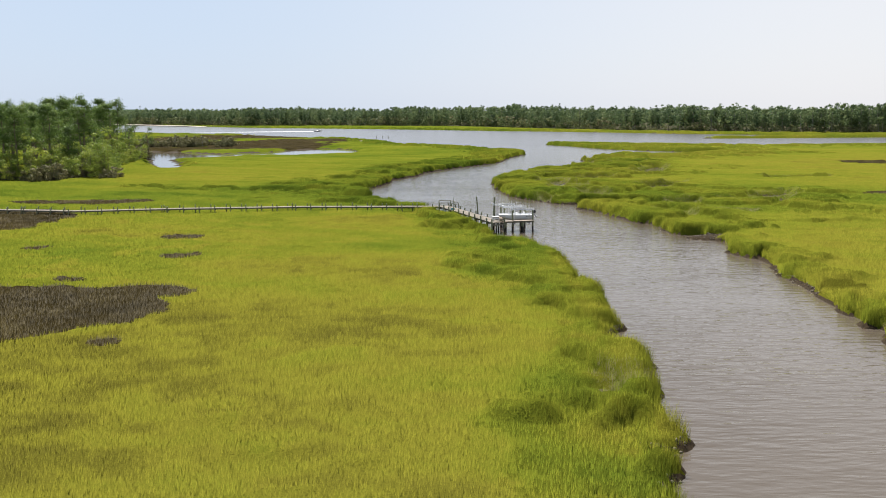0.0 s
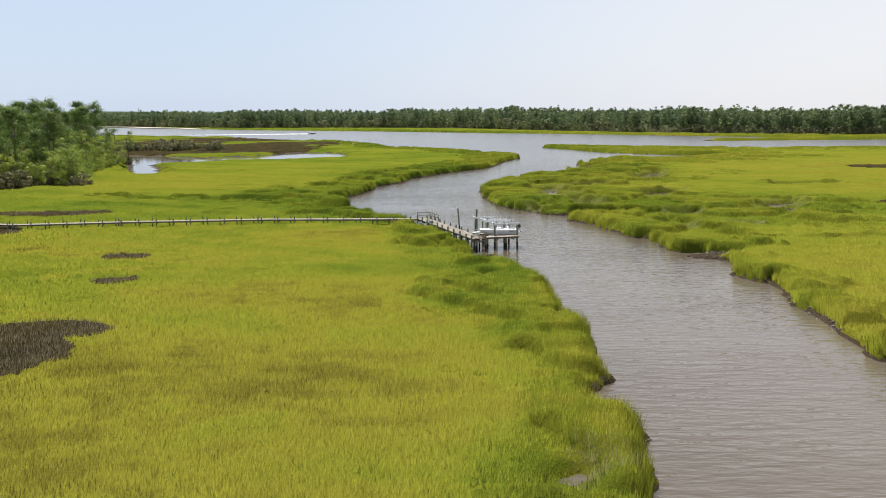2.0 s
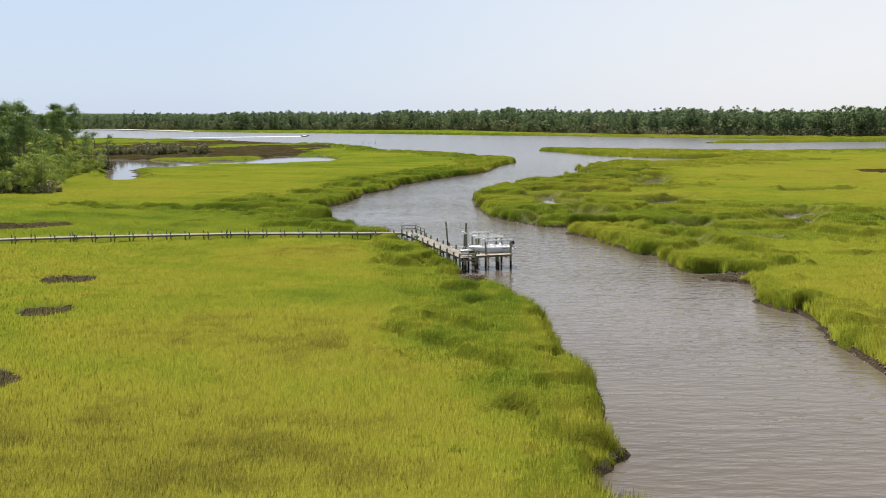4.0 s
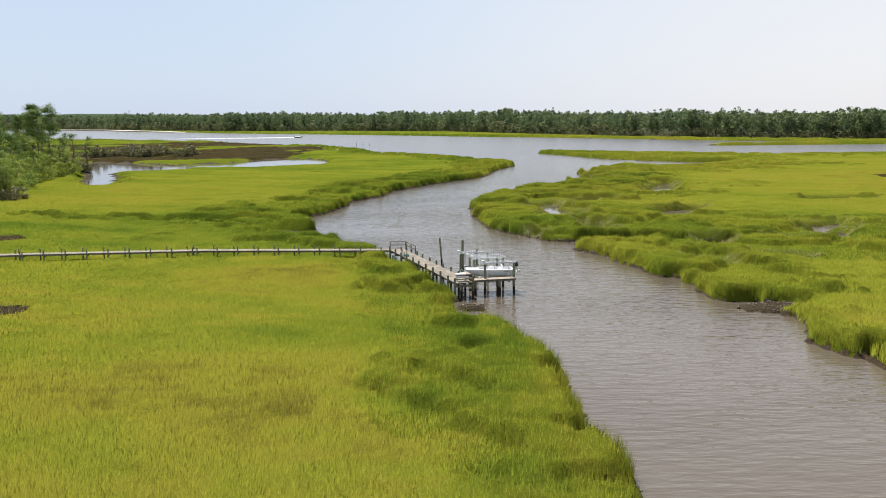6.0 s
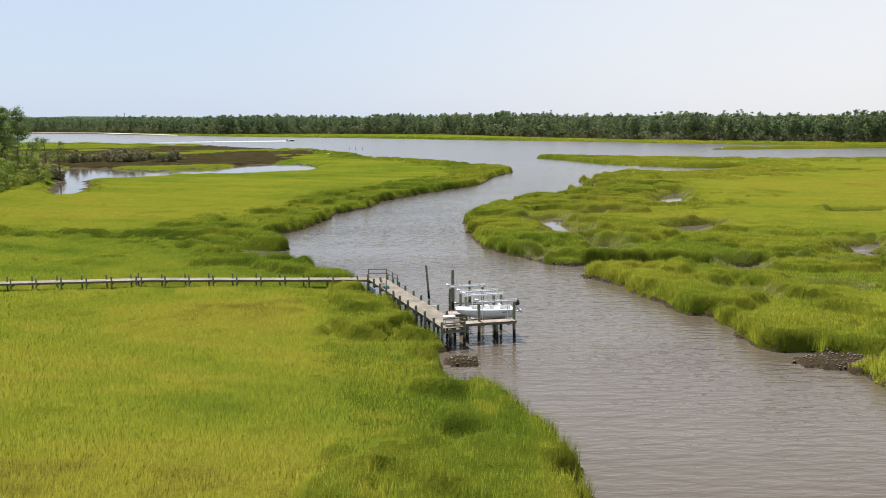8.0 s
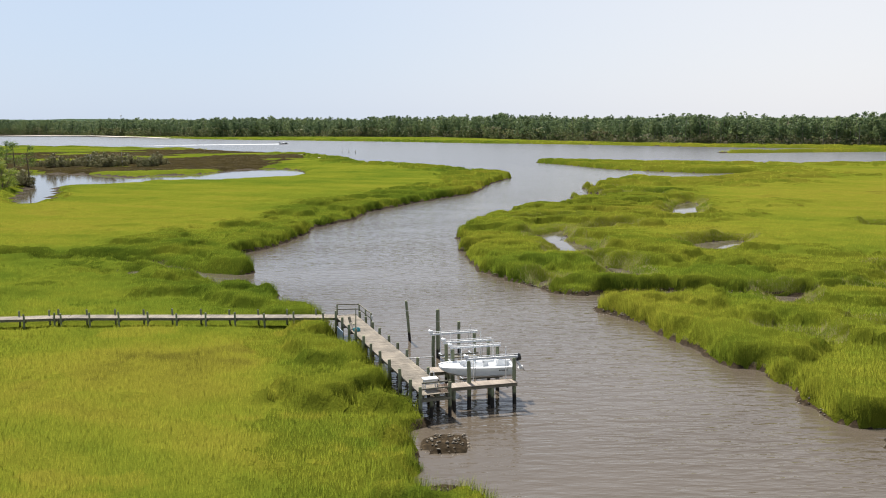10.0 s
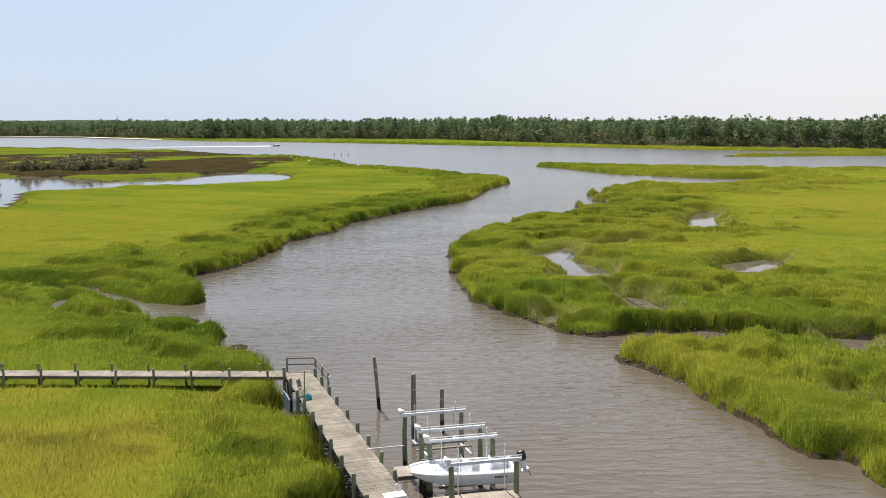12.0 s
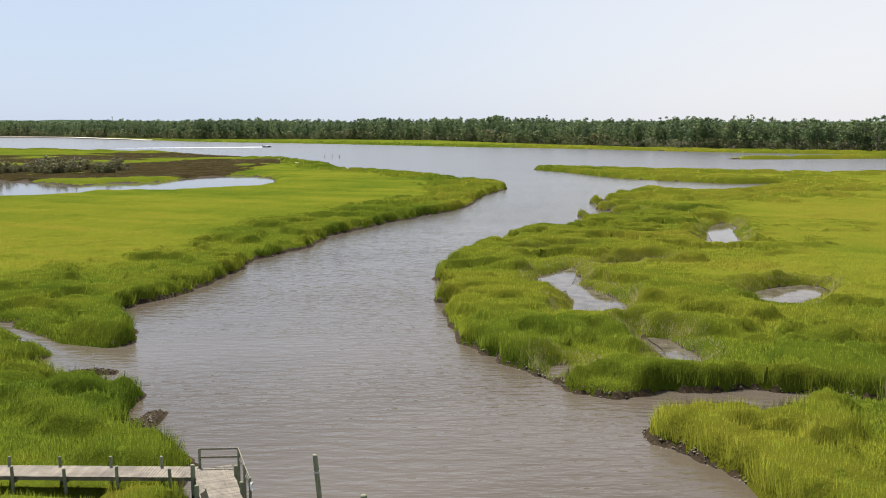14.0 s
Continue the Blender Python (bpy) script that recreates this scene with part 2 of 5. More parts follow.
TEAL = surface("teal_plastic", (0.02, 0.24, 0.30), (0.05, 0.36, 0.42), 10, 0.5, 0.05, 0.002)
BLUE = surface("faded_blue_sheet", (0.20, 0.29, 0.38), (0.32, 0.40, 0.48), 5, 0.6, 0.1, 0.004)
RUSTWIRE = surface("rusty_wire", (0.22, 0.13, 0.08), (0.38, 0.26, 0.18), 14, 0.8, 0.2, 0.003)
ROPE = surface("grey_rope", (0.42, 0.40, 0.36), (0.6, 0.58, 0.53), 30, 0.9, 0.3, 0.003)
SHELL = surface("oyster_shell", (0.085, 0.07, 0.05), (0.30, 0.25, 0.185), 5, 0.85, 0.4, 0.02)
SAND = surface("pale_sand", (0.55, 0.49, 0.40), (0.75, 0.69, 0.59), 0.6, 0.95, 0.2, 0.03)
FOAM = surface("white_foam", (0.70, 0.72, 0.74), (0.88, 0.89, 0.9), 0.5, 0.8, 0.3, 0.05)
m_, n_, l_, p_ = shader("clear_acrylic")
p_.inputs["Base Color"].default_value, p_.inputs["Roughness"].default_value = (0.85, 0.9, 0.92, 1), 0.05
p_.inputs["Transmission Weight"].default_value, p_.inputs["IOR"].default_value = 0.9, 1.45
ACRYLIC = m_


# ---------------- mesh helpers ----------------
def mesh_from(name, bm, material, smooth=False):
    me = bpy.data.meshes.new(name)
    bm.to_mesh(me)
    bm.free()
    me.materials.append(material)
    if smooth:
        me.polygons.foreach_set("use_smooth", [True] * len(me.polygons))
    return me


def part(name, bm, material, parent, label="", smooth=False):
    ob = new(name, mesh_from(name, bm, material, smooth))
    ob.parent = parent
    if label:
        ob["label"] = label
    return ob


def thing(name, m, label, category, group="", kind=""):
    ob = new(name)
    ob.empty_display_size = 0.3
    ob.matrix_world = m
    return tagged(ob, label, category, group, kind)


def box(bm, size, m=None, bevel=0.0):
    r = bmesh.ops.create_cube(bm, size=1.0, matrix=(m or Matrix()) @ Matrix.Diagonal((*size, 1)))
    if bevel:
        edges = list({e for v in r["verts"] for e in v.link_edges})
        bmesh.ops.bevel(bm, geom=edges, offset=bevel, segments=1, affect="EDGES", profile=0.5)
    return bm


def rod(bm, a, b, r1, r2=None, seg=8):
    a, b = Vector(a), Vector(b)
    d = b - a
    turn = d.to_track_quat("Z", "Y").to_matrix().to_4x4()
    bmesh.ops.create_cone(bm, cap_ends=True, segments=seg, radius1=r1, radius2=r1 if r2 is None else r2, depth=d.length,
                          matrix=Matrix.Translation((a + b) / 2) @ turn)
    return bm


def piling_mesh(radius, low, high, lean=0.0, seed=0):
    """A driven round pile: slightly crooked, tapered, with a chamfered, weathered head."""
    rng = random.Random(seed)
    bm = bmesh.new()
    rings, n = [], 10
    levels = [low, low + (high - low) * 0.3, low + (high - low) * 0.6, low + (high - low) * 0.85, high - 0.05, high]
    for k, z in enumerate(levels):
        f = k / 5
        cx, cy = rng.uniform(-0.02, 0.02) + lean * (z - low), rng.uniform(-0.02, 0.02)
        rad = radius * (1.08 - 0.16 * f) * (0.8 if k == 5 else 1)
        rings.append([bm.verts.new((cx + rad * math.cos(a) * rng.uniform(0.96, 1.04), cy + rad * math.sin(a) * rng.uniform(0.96, 1.04), z))
                      for a in [2 * math.pi * j / n for j in range(n)]])
    for a, b in zip(rings, rings[1:]):
        for j in range(n):
            bm.faces.new((a[j], a[(j + 1) % n], b[(j + 1) % n], b[j]))
    bm.faces.new(rings[-1])
    bm.faces.new(rings[0][::-1])
    return bm


def raw_mesh(name, co, faces, material, tone=None, normal=None):
    """Fast mesh from arrays: co (n,3), faces (k,3) or (k,4); tone: how dry each point's grass is; normal: each point's shading normal."""
    me = bpy.data.meshes.new(name)
    k, w = faces.shape
    me.vertices.add(len(co))
    me.vertices.foreach_set("co", np.ascontiguousarray(co, dtype=np.float32).ravel())
    me.loops.add(k * w)
    me.loops.foreach_set("vertex_index", np.ascontiguousarray(faces, dtype=np.int32).ravel())
    me.polygons.add(k)
    me.polygons.foreach_set("loop_start", np.arange(0, k * w, w, dtype=np.int32))
    if tone is not None:
        me.attributes.new("tone", "FLOAT", "POINT").data.foreach_set("value", np.ascontiguousarray(tone, dtype=np.float32))
    if normal is not None:
        me.attributes.new("custom_normal", "FLOAT_VECTOR", "POINT").data.foreach_set("vector", np.ascontiguousarray(normal, dtype=np.float32).ravel())
    me.update(calc_edges=True)
    me.materials.append(material)
    return me


# ---------------- numeric noise over the plan ----------------
TABLE = np.random.RandomState(7).rand(256, 256)
SPOTS = np.random.RandomState(11).rand(256, 256, 2)


def vnoise(x, y, size, shift=0):
    u, v = x / size + 37.7 * shift, y / size + 91.3 * shift
    i, j = np.floor(u).astype(int), np.floor(v).astype(int)
    a, b = u - i, v - j
    a, b = a * a * (3 - 2 * a), b * b * (3 - 2 * b)
    t = lambda p, q: TABLE[p & 255, q & 255]
    return (t(i, j) * (1 - a) + t(i + 1, j) * a) * (1 - b) + (t(i, j + 1) * (1 - a) + t(i + 1, j + 1) * a) * b - 0.5


def fbm(x, y, size, shift=0):
    return vnoise(x, y, size, shift) + 0.5 * vnoise(x, y, size / 2.1, shift + 1) + 0.25 * vnoise(x, y, size / 4.3, shift + 2)


def mounds(x, y, size):
    """Pillows of grass: 1 on top of each, falling to 0 along the creases between them."""
    x, y = x + 1.8 * fbm(x, y, 6.0, 5), y + 1.8 * fbm(x, y, 6.0, 6)
    u, v = (x + 0.2 * y) / size, y / (size * 0.9)
    i, j = np.floor(u).astype(int), np.floor(v).astype(int)
    first, second = np.full(np.shape(u), 9.0), np.full(np.shape(u), 9.0)
    for p in (-1, 0, 1):
        for q in (-1, 0, 1):
            s = SPOTS[(i + p) & 255, (j + q) & 255]
            d = np.hypot(i + p + s[..., 0] - u, j + q + s[..., 1] - v)
            second = np.minimum(second, np.maximum(first, d))
            first = np.minimum(first, d)
    return 1 - (1 - np.clip((second - first - 0.09) / 0.24, 0, 1)) ** 3


def smooth(a, b, v):
    f = np.clip((v - a) / (b - a), 0, 1)
    return f * f * (3 - 2 * f)


def rounded(points, steps=3, closed=True):
    """A Catmull-Rom line through the corner points."""
    p = np.array(points, float)
    n, out = len(p), []
    for k in range(n if closed else n - 1):
        a, b, c, d = (p[(k + o) % n] if closed else p[min(max(k + o, 0), n - 1)] for o in (-1, 0, 1, 2))
        for f in np.arange(steps) / steps:
            out.append(0.5 * (2 * b + (c - a) * f + (2 * a - 5 * b + 4 * c - d) * f ** 2 + (3 * b - a - 3 * c + d) * f ** 3))
    return np.array(out if closed else out + [p[-1]])


def depth_inside(x, y, poly):
    """Signed distance to an outline: positive inside."""
    out = np.empty(x.shape)
    a, b = poly, np.roll(poly, -1, 0)
    for s in range(0, len(x), 20000):
        px, py = x[s:s + 20000], y[s:s + 20000]
        best, odd = np.full(px.shape, 1e12), np.zeros(px.shape, bool)
        for (ax, ay), (bx, by) in zip(a, b):
            ex, ey = bx - ax, by - ay
            f = np.clip(((px - ax) * ex + (py - ay) * ey) / (ex * ex + ey * ey + 1e-9), 0, 1)
            best = np.minimum(best, (px - ax - f * ex) ** 2 + (py - ay - f * ey) ** 2)
            if ay != by:
                odd ^= ((ay > py) != (by > py)) & (px < ex * (py - ay) / (by - ay) + ax)
        out[s:s + 20000] = np.where(odd, 1, -1) * np.sqrt(best)
    return out


# ---------------- plan: shores, ponds, patches ----------------
WEST_CREEK = [(-400, -300), (4, -300), (8, 0), (10.5, 30), (11.2, 41), (11.9, 45), (10.6, 46.8), (12.9, 48.4), (13.2, 53), (13.7, 58.5),
              (14.2, 62.5), (15.0, 67), (14.6, 72.8), (14.5, 79), (14.5, 86.5), (14.6, 91), (13.8, 97.5), (13.3, 102), (13.0, 108), (11.3, 112.5),
              (10.6, 116), (8.7, 121.5), (8.8, 126.5), (7.9, 128.6), (6.4, 131.5), (4.4, 134), (2.6, 134.6), (4.1, 136.6), (4.1, 139.2),
              (2.6, 143.8), (1.4, 147), (0.0, 151), (-2.0, 156.5), (-2.9, 160.7), (-4.3, 162.2), (-6.2, 164.3), (-7.6, 168.5), (-9.3, 173.5)]
WEST_BEND = [(-13, 175.5), (-17.5, 178), (-20.5, 182), (-19, 186.5), (-15.2, 188.8), (-17.8, 195.4), (-20.3, 199.5), (-20.3, 206), (-16.8, 213),
             (-14.5, 226), (-14.0, 235), (-12.3, 240.6), (-9, 247), (-8, 253), (-5.2, 265.3), (0, 275), (6.7, 289), (11.2, 296.5), (18.7, 312),
             (20, 326), (26, 348), (30, 361)]
WEST_RIVER = [(31, 372), (26, 386), (17, 400), (6, 423), (-5, 442), (-22, 460), (-30, 480), (-34, 500), (-48, 532), (-68, 572), (-101, 607),
              (-163, 681), (-220, 715), (-300, 765), (-600, 850), (-1500, 900), (-1500, -300)]
EAST_CREEK = [(1500, -300), (28, -300), (33, 20), (34, 55), (34.4, 70), (34.7, 77), (36.2, 86), (36.6, 91), (36.2, 99), (38.3, 107),
              (36.5, 110.5), (34.9, 115), (37.6, 123.5), (35.3, 127), (33.3, 132.5), (32.2, 137), (30.9, 141.5), (29.6, 146.5), (28, 154),
              (26.3, 160), (24.5, 163), (24.4, 165), (25.6, 167), (28, 167.5), (30, 166.8), (31, 165.3), (33, 167), (36, 168.8), (40, 169.5),
              (46, 168), (53, 169), (46, 170.3), (39.4, 172.3), (34, 173.4), (30, 173.3), (25, 172.3), (21, 173.2)]
EAST_LOBE = [(20, 175.5), (18.3, 178), (16.7, 181.4), (14.7, 186), (13.1, 190.3), (12.8, 195.6), (11.6, 201.3), (11.3, 210), (11.4, 220.6),
             (12.3, 226), (14, 234), (18, 245), (23.5, 250), (25, 258), (28.8, 263), (31, 256), (30.5, 248), (33, 257), (34, 264), (38.5, 268.5),
             (44, 276), (41, 284), (44, 296), (47, 310), (49, 322), (54, 330), (60, 341), (65, 348), (69, 354), (72, 341), (80, 335), (92, 346)]
EAST_SPIT = [(107, 362), (118, 374), (112, 379), (99, 379), (86, 390), (71.5, 405), (58.5, 442), (49.5, 459), (50, 466), (61, 460), (97, 437),
             (132, 423), (162, 417), (300, 420), (1500, 480)]
FAR_SHORE = [(-4000, 1500), (-900, 1400), (-570, 1340), (-450, 1270), (-290, 1080), (-228, 1005), (-120, 912), (-70, 870), (-10, 815), (28, 777),
             (52, 752), (77, 734), (122, 689), (160, 651), (206, 610), (242, 583), (282, 565), (420, 540), (4000, 640), (4000, 5200), (-4000, 5200)]
PONDS = [[(-38, 379), (-43, 415), (-55, 431), (-70, 425), (-77, 400), (-94, 393), (-87, 362), (-70, 356), (-50, 366)],
         [(-90, 376), (-120, 407), (-150, 412), (-150, 366), (-120, 352), (-94, 340), (-82, 350)],
         [(-114, 366), (-100, 335), (-88, 304), (-83, 290), (-86, 281), (-99, 305), (-108, 330), (-119, 364)],
         [(23.2, 211), (23.9, 219.6), (27.3, 224.4), (28.9, 228.0), (28.3, 222.7), (25.7, 212.5)],
         [(45.2, 206), (46.6, 209.6), (51.9, 212.8), (53.7, 211.0), (50.4, 204), (46.2, 202.6)],
         [(61.7, 272), (64, 276), (61, 262), (55.6, 246), (52.3, 242), (54.5, 252), (58, 266)],
         [(29.4, 188), (30.1, 188), (31, 182.3), (30.1, 179), (29, 178.4), (29.7, 184.5)],
         [(26.2, 213), (28.6, 211.3), (29.6, 204), (29, 200), (27, 196), (24.2, 195.5), (24.9, 201), (25.4, 205.6)],
         [(44, 284), (50, 288), (56, 287), (60, 290), (56, 292), (49, 291.5), (43, 289)]]
# narrow muddy guts: ends and half-width
REEFS = [(-14.9, 179.3, 2.3, 0.9), (-12.4, 174.9, 1.0, 0.8), (36.9, 126.2, 3.4, 2.2), (-7.2, 167, 1.2, 3.2), (8.3, 119.6, 1.2, 2.2), (8.5, 127.4, 1.6, 1.8)]      # bare bars of shell and mud
ISLANDS = [(45, 289, 3.0, 2.6), (48, 303.5, 2.0, 3.0), (36.5, 265.5, 2.2, 2.4), (26.3, 255.5, 4.2, 3.4), (68, 332, 5, 5)]      # mounds standing off the shore
GUTS = [(-17, 182, -24, 190.5, 0.5), (-24, 190.5, -30.5, 196, 0.5), (-30, 195.6, -31.6, 196.2, 1.2), (-31, 196, -40, 198.6, 0.35),
        (-40, 198.6, -48, 199.5, 0.4), (-47, 199.4, -49.5, 199.6, 1.1), (-49, 199.6, -58, 202, 0.4), (-57, 202, -61, 202.4, 1.3), (-60, 202.4, -70, 208, 0.5),
        (-17, 186, -25.4, 189.6, 0.4), (-27, 183, -30, 184.5, 0.7), (-30, 184.5, -30.3, 190, 0.4), (-38, 191, -33, 187, 0.4), (28.6, 190, 29.4, 187, -0.05), (62, 178, 69, 188, 0.8), (53, 169, 62, 172, 0.6), (62, 172, 65, 177, 0.9), (65, 177, 64, 186, 0.5),
        (63.5, 186, 69, 184, 1.2), (47, 153.8, 49.8, 153.7, 0.9), (82, 227.7, 92, 228, 1.2), (43.6, 169, 43.6, 166.4, 0.8), (37, 150.6, 38.8, 149.8, 0.5),
        (9.6, 56.5, 10.6, 57.2, 0.3), (7.7, 121.9, 8.6, 124.4, 0.7), (20.2, 177.6, 20.6, 179.6, 0.5), (40, 297, 52, 299, 1.5),
        (44, 314, 56, 317, 1.4), (50, 331, 58, 333, 1.2), (52, 246, 58, 262, 0.9), (24, 236, 31, 239, 0.4), (33, 228, 40, 229, 0.4)]
DULL = [(-14, 68, 30, 26), (2, 92, 16, 12), (-15, 54, 19, 16), (-12, 45, 20, 9), (-20, 72, 14, 8), (-28, 60, 12, 10), (-10, 99, 24, 14), (3, 95, 9, 9), (-12, 144, 14, 7)]      # older, browner grass, with shade between near blades put into its tone
RUSHES = [(-42, 77, 18, 12.5), (-29, 85.8, 6, 3.4), (-25.5, 77.5, 2.4, 1.6), (-35.4, 123.6, 3.3, 2.7), (-31.2, 107.8, 2.5, 2.2), (-38, 92.2, 1.7, 1.5),
          (-51, 114, 1.8, 1.5), (-24.7, 66.6, 1.3, 1.3), (-57.5, 150.5, 1.2, 0.9), (-75, 143, 15, 15), (-64, 135, 3.5, 4), (-68, 173, 15, 4),
          (-113, 520, 58, 78), (-108, 446, 50, 40), (-75, 500, 20, 45), (-160, 590, 90, 62), (-215, 480, 95, 90), (133, 284, 10, 9), (88, 181, 5, 4)]

west = np.concatenate([rounded(WEST_CREEK + WEST_BEND + WEST_RIVER)])
east = rounded(EAST_CREEK + EAST_LOBE + EAST_SPIT)
farland = rounded(FAR_SHORE)


def spaced(lo, hi, step, low_end, high_end, grow):
    mid = list(np.arange(lo, hi, step))
    up, s = [mid[-1]], step
    while up[-1] < high_end:
        s *= grow
        up.append(up[-1] + s)
    down, s = [mid[0]], step
    while down[-1] > low_end:
        s *= grow
        down.append(down[-1] - s)
    return np.array(down[:0:-1] + mid + up[1:])


XS = spaced(-45, 62, 0.6, -4600, 4600, 1.06)
YS = spaced(40, 262, 0.62, -420, 5200, 1.03)
GX, GY = np.meshgrid(XS, YS)
gx, gy = GX.ravel(), GY.ravel()
wild = 1.3 * fbm(gx, gy, 5.0, 2) + 0.6 * vnoise(gx, gy, 1.7, 9)
wild = wild + 12.0 * fbm(gx, gy, 8.5, 15) * (smooth(24, 34, gx) * smooth(230, 245, gy) * smooth(352, 335, gy) + 0.05 * (gx < 20) * (gy < 150))      # ragged clumps
wild = wild - 2.6 * smooth(0.16, 0.45, fbm(gx, gy, 4.2, 18)) * (gy < 240)                           # notches bitten into the banks
sd_land = np.maximum(depth_inside(gx, gy, west) + np.interp(gy, [75, 100, 118, 122], [0.05, 0.3, 0.4, 0.0]), depth_inside(gx, gy, east)) + wild
for cx, cy, rx, ry in ISLANDS:
    sd_land = np.maximum(sd_land, 1.1 * min(rx, ry) * (1 - np.hypot((gx - cx) / rx, (gy - cy) / ry)))
sd_far = depth_inside(gx, gy, farland) + 5 * fbm(gx, gy, 30.0, 4)
sd_pond = np.full(gx.shape, -1e6)
for pond in PONDS:
    ring = rounded(pond)
    close = (np.abs(gx - ring[:, 0].mean()) < np.ptp(ring[:, 0]) + 12) & (np.abs(gy - ring[:, 1].mean()) < np.ptp(ring[:, 1]) + 12)
    sd_pond[close] = np.maximum(sd_pond[close], depth_inside(gx[close], gy[close], ring) + 0.7 + 1.3 * fbm(gx[close], gy[close], 4.0, 61))
for ax, ay, bx, by, wide in GUTS:
    wide += 0.4
    f = np.clip(((gx - ax) * (bx - ax) + (gy - ay) * (by - ay)) / ((bx - ax) ** 2 + (by - ay) ** 2), 0, 1)
    sd_pond = np.maximum(sd_pond, wide - np.hypot(gx - ax - f * (bx - ax), gy - ay - f * (by - ay)) + 0.2 * wild)
SHORE = np.maximum(sd_land, sd_far)                      # metres inland from open water
EDGE = np.minimum(SHORE, -sd_pond)
bank = 0.0 + 0.52 * smooth(-0.4, 0.02, SHORE) + 0.12 * smooth(1, 8, SHORE) - 0.5 * smooth(0.1, -1.8, SHORE) - 1.4 * smooth(-1.5, -9, SHORE)
bank += 0.10 * fbm(gx, gy, 3.0, 12) * smooth(0.0, 1.0, SHORE)
bank -= 0.72 * smooth(-0.9, 0.25, sd_pond)


def reef(x, y):
    best = np.full(x.shape, -9.0)
    for cx, cy, rx, ry in REEFS:
        best = np.maximum(best, 1 - ((x - cx) / rx) ** 2 - ((y - cy) / ry) ** 2)
    return best


shoal = reef(gx, gy)
GZ = np.where(shoal > -0.4, np.where(shoal > 0, np.maximum(np.minimum(bank, 0.34), 0.1 + 0.2 * np.clip(shoal, 0, 1)), bank), bank)


def on_grid(field, x, y):
    i = np.clip(np.interp(x, XS, np.arange(len(XS))), 0, len(XS) - 1.001)
    j = np.clip(np.interp(y, YS, np.arange(len(YS))), 0, len(YS) - 1.001)
    a, b = i.astype(int), j.astype(int)
    u, v, f = i - a, j - b, field.reshape(GX.shape)
    return (f[b, a] * (1 - u) + f[b, a + 1] * u) * (1 - v) + (f[b + 1, a] * (1 - u) + f[b + 1, a + 1] * u) * v


nx, ny = len(XS), len(YS)
idx = np.arange(nx * ny).reshape(ny, nx)
quads = np.stack([idx[:-1, :-1], idx[:-1, 1:], idx[1:, 1:], idx[1:, :-1]], -1).reshape(-1, 4)
me = raw_mesh("ground", np.stack([gx, gy, GZ], 1), quads, GROUND)
me.polygons.foreach_set("use_smooth", [True] * len(me.polygons))
ground = tagged(new("ground", me), "flat salt marsh soil with dark muddy creek banks", "ground", kind="structure")

bm = bmesh.new()
bmesh.ops.create_grid(bm, x_segments=8, y_segments=8, size=4700, matrix=Matrix.Translation((0, 300, 0)))
water = tagged(new("water", mesh_from("water", bm, WATER)), "brown rippled tidal creek water opening into a wide river", "water", kind="structure")

for k, pond in enumerate(PONDS[:-1]):
    ring = rounded(pond)
    mid, bm = ring.mean(0), bmesh.new()
    bm.faces.new([bm.verts.new((*(mid + (p - mid) * 1.15), 0.03 + 0.006 * k)) for p in ring])
    bmesh.ops.recalc_face_normals(bm, faces=bm.faces[:])
    if bm.faces[:][0].normal.z < 0:
        bmesh.ops.reverse_faces(bm, faces=bm.faces[:])
    tagged(new("pool", mesh_from("pool", bm, pool_material() if k == 0 else bpy.data.materials["pool_water"])), "still shallow tidal pool with a pale silty bed", "water", kind="structure")


# ---------------- grass ----------------
def in_rushes(x, y):
    """How far inside a patch of brown rush a place lies; above 0 inside."""
    best = np.full(x.shape, -9.0)
    wob = 0.24 * fbm(x, y, 6.0, 21)
    for cx, cy, rx, ry in RUSHES:
        best = np.maximum(best, 1 - np.hypot((x - cx) / rx, (y - cy) / ry) + wob * min(1, 9 / rx + 0.35))
    far = (x < -40) & (y > 380)
    return np.where(far & (fbm(x, y, 26.0, 31) > 0.3), -1, best)


FOREST_X = [-4000, -900, -560, -400, -300, -230, -120, -60, 10, 60, 110, 168, 215, 254, 285, 420, 4000]
FOREST_Y = [1750, 1480, 1395, 1230, 1120, 1060, 1035, 1000, 950, 848, 752, 678, 634, 608, 590, 570, 680]
SANDY = [(-47, 517, 7, 3), (-63, 556, 6, 3), (-37, 498, 4, 2)]


def scatter(rng):
    """Rooting places of the grass, denser where the creek's banks are passed close by."""
    bins = [45, 62, 90, 135, 210, 330, 520, 800, 1150]
    got = []
    for lo, hi in zip(bins, bins[1:]):
        half, top = hi / 2.1 + 6, 112 + hi
        dens = 64 * (45 / lo) ** 1.75
        n = int(2 * half * (top - 34) * dens)
        x, y = rng.uniform(-half, half, n) + 6, rng.uniform(34, top, n)
        dx = np.abs(x - 6)
        d = np.maximum(45, 2.1 * np.maximum(dx - 4, 0))
        d = np.where(y > 112, np.maximum(d, np.hypot(y - 112, dx)), d)
        ok = (d >= lo) & (d < hi)
        got.append(np.stack([x[ok], y[ok], d[ok]], 1))
    return np.concatenate(got)


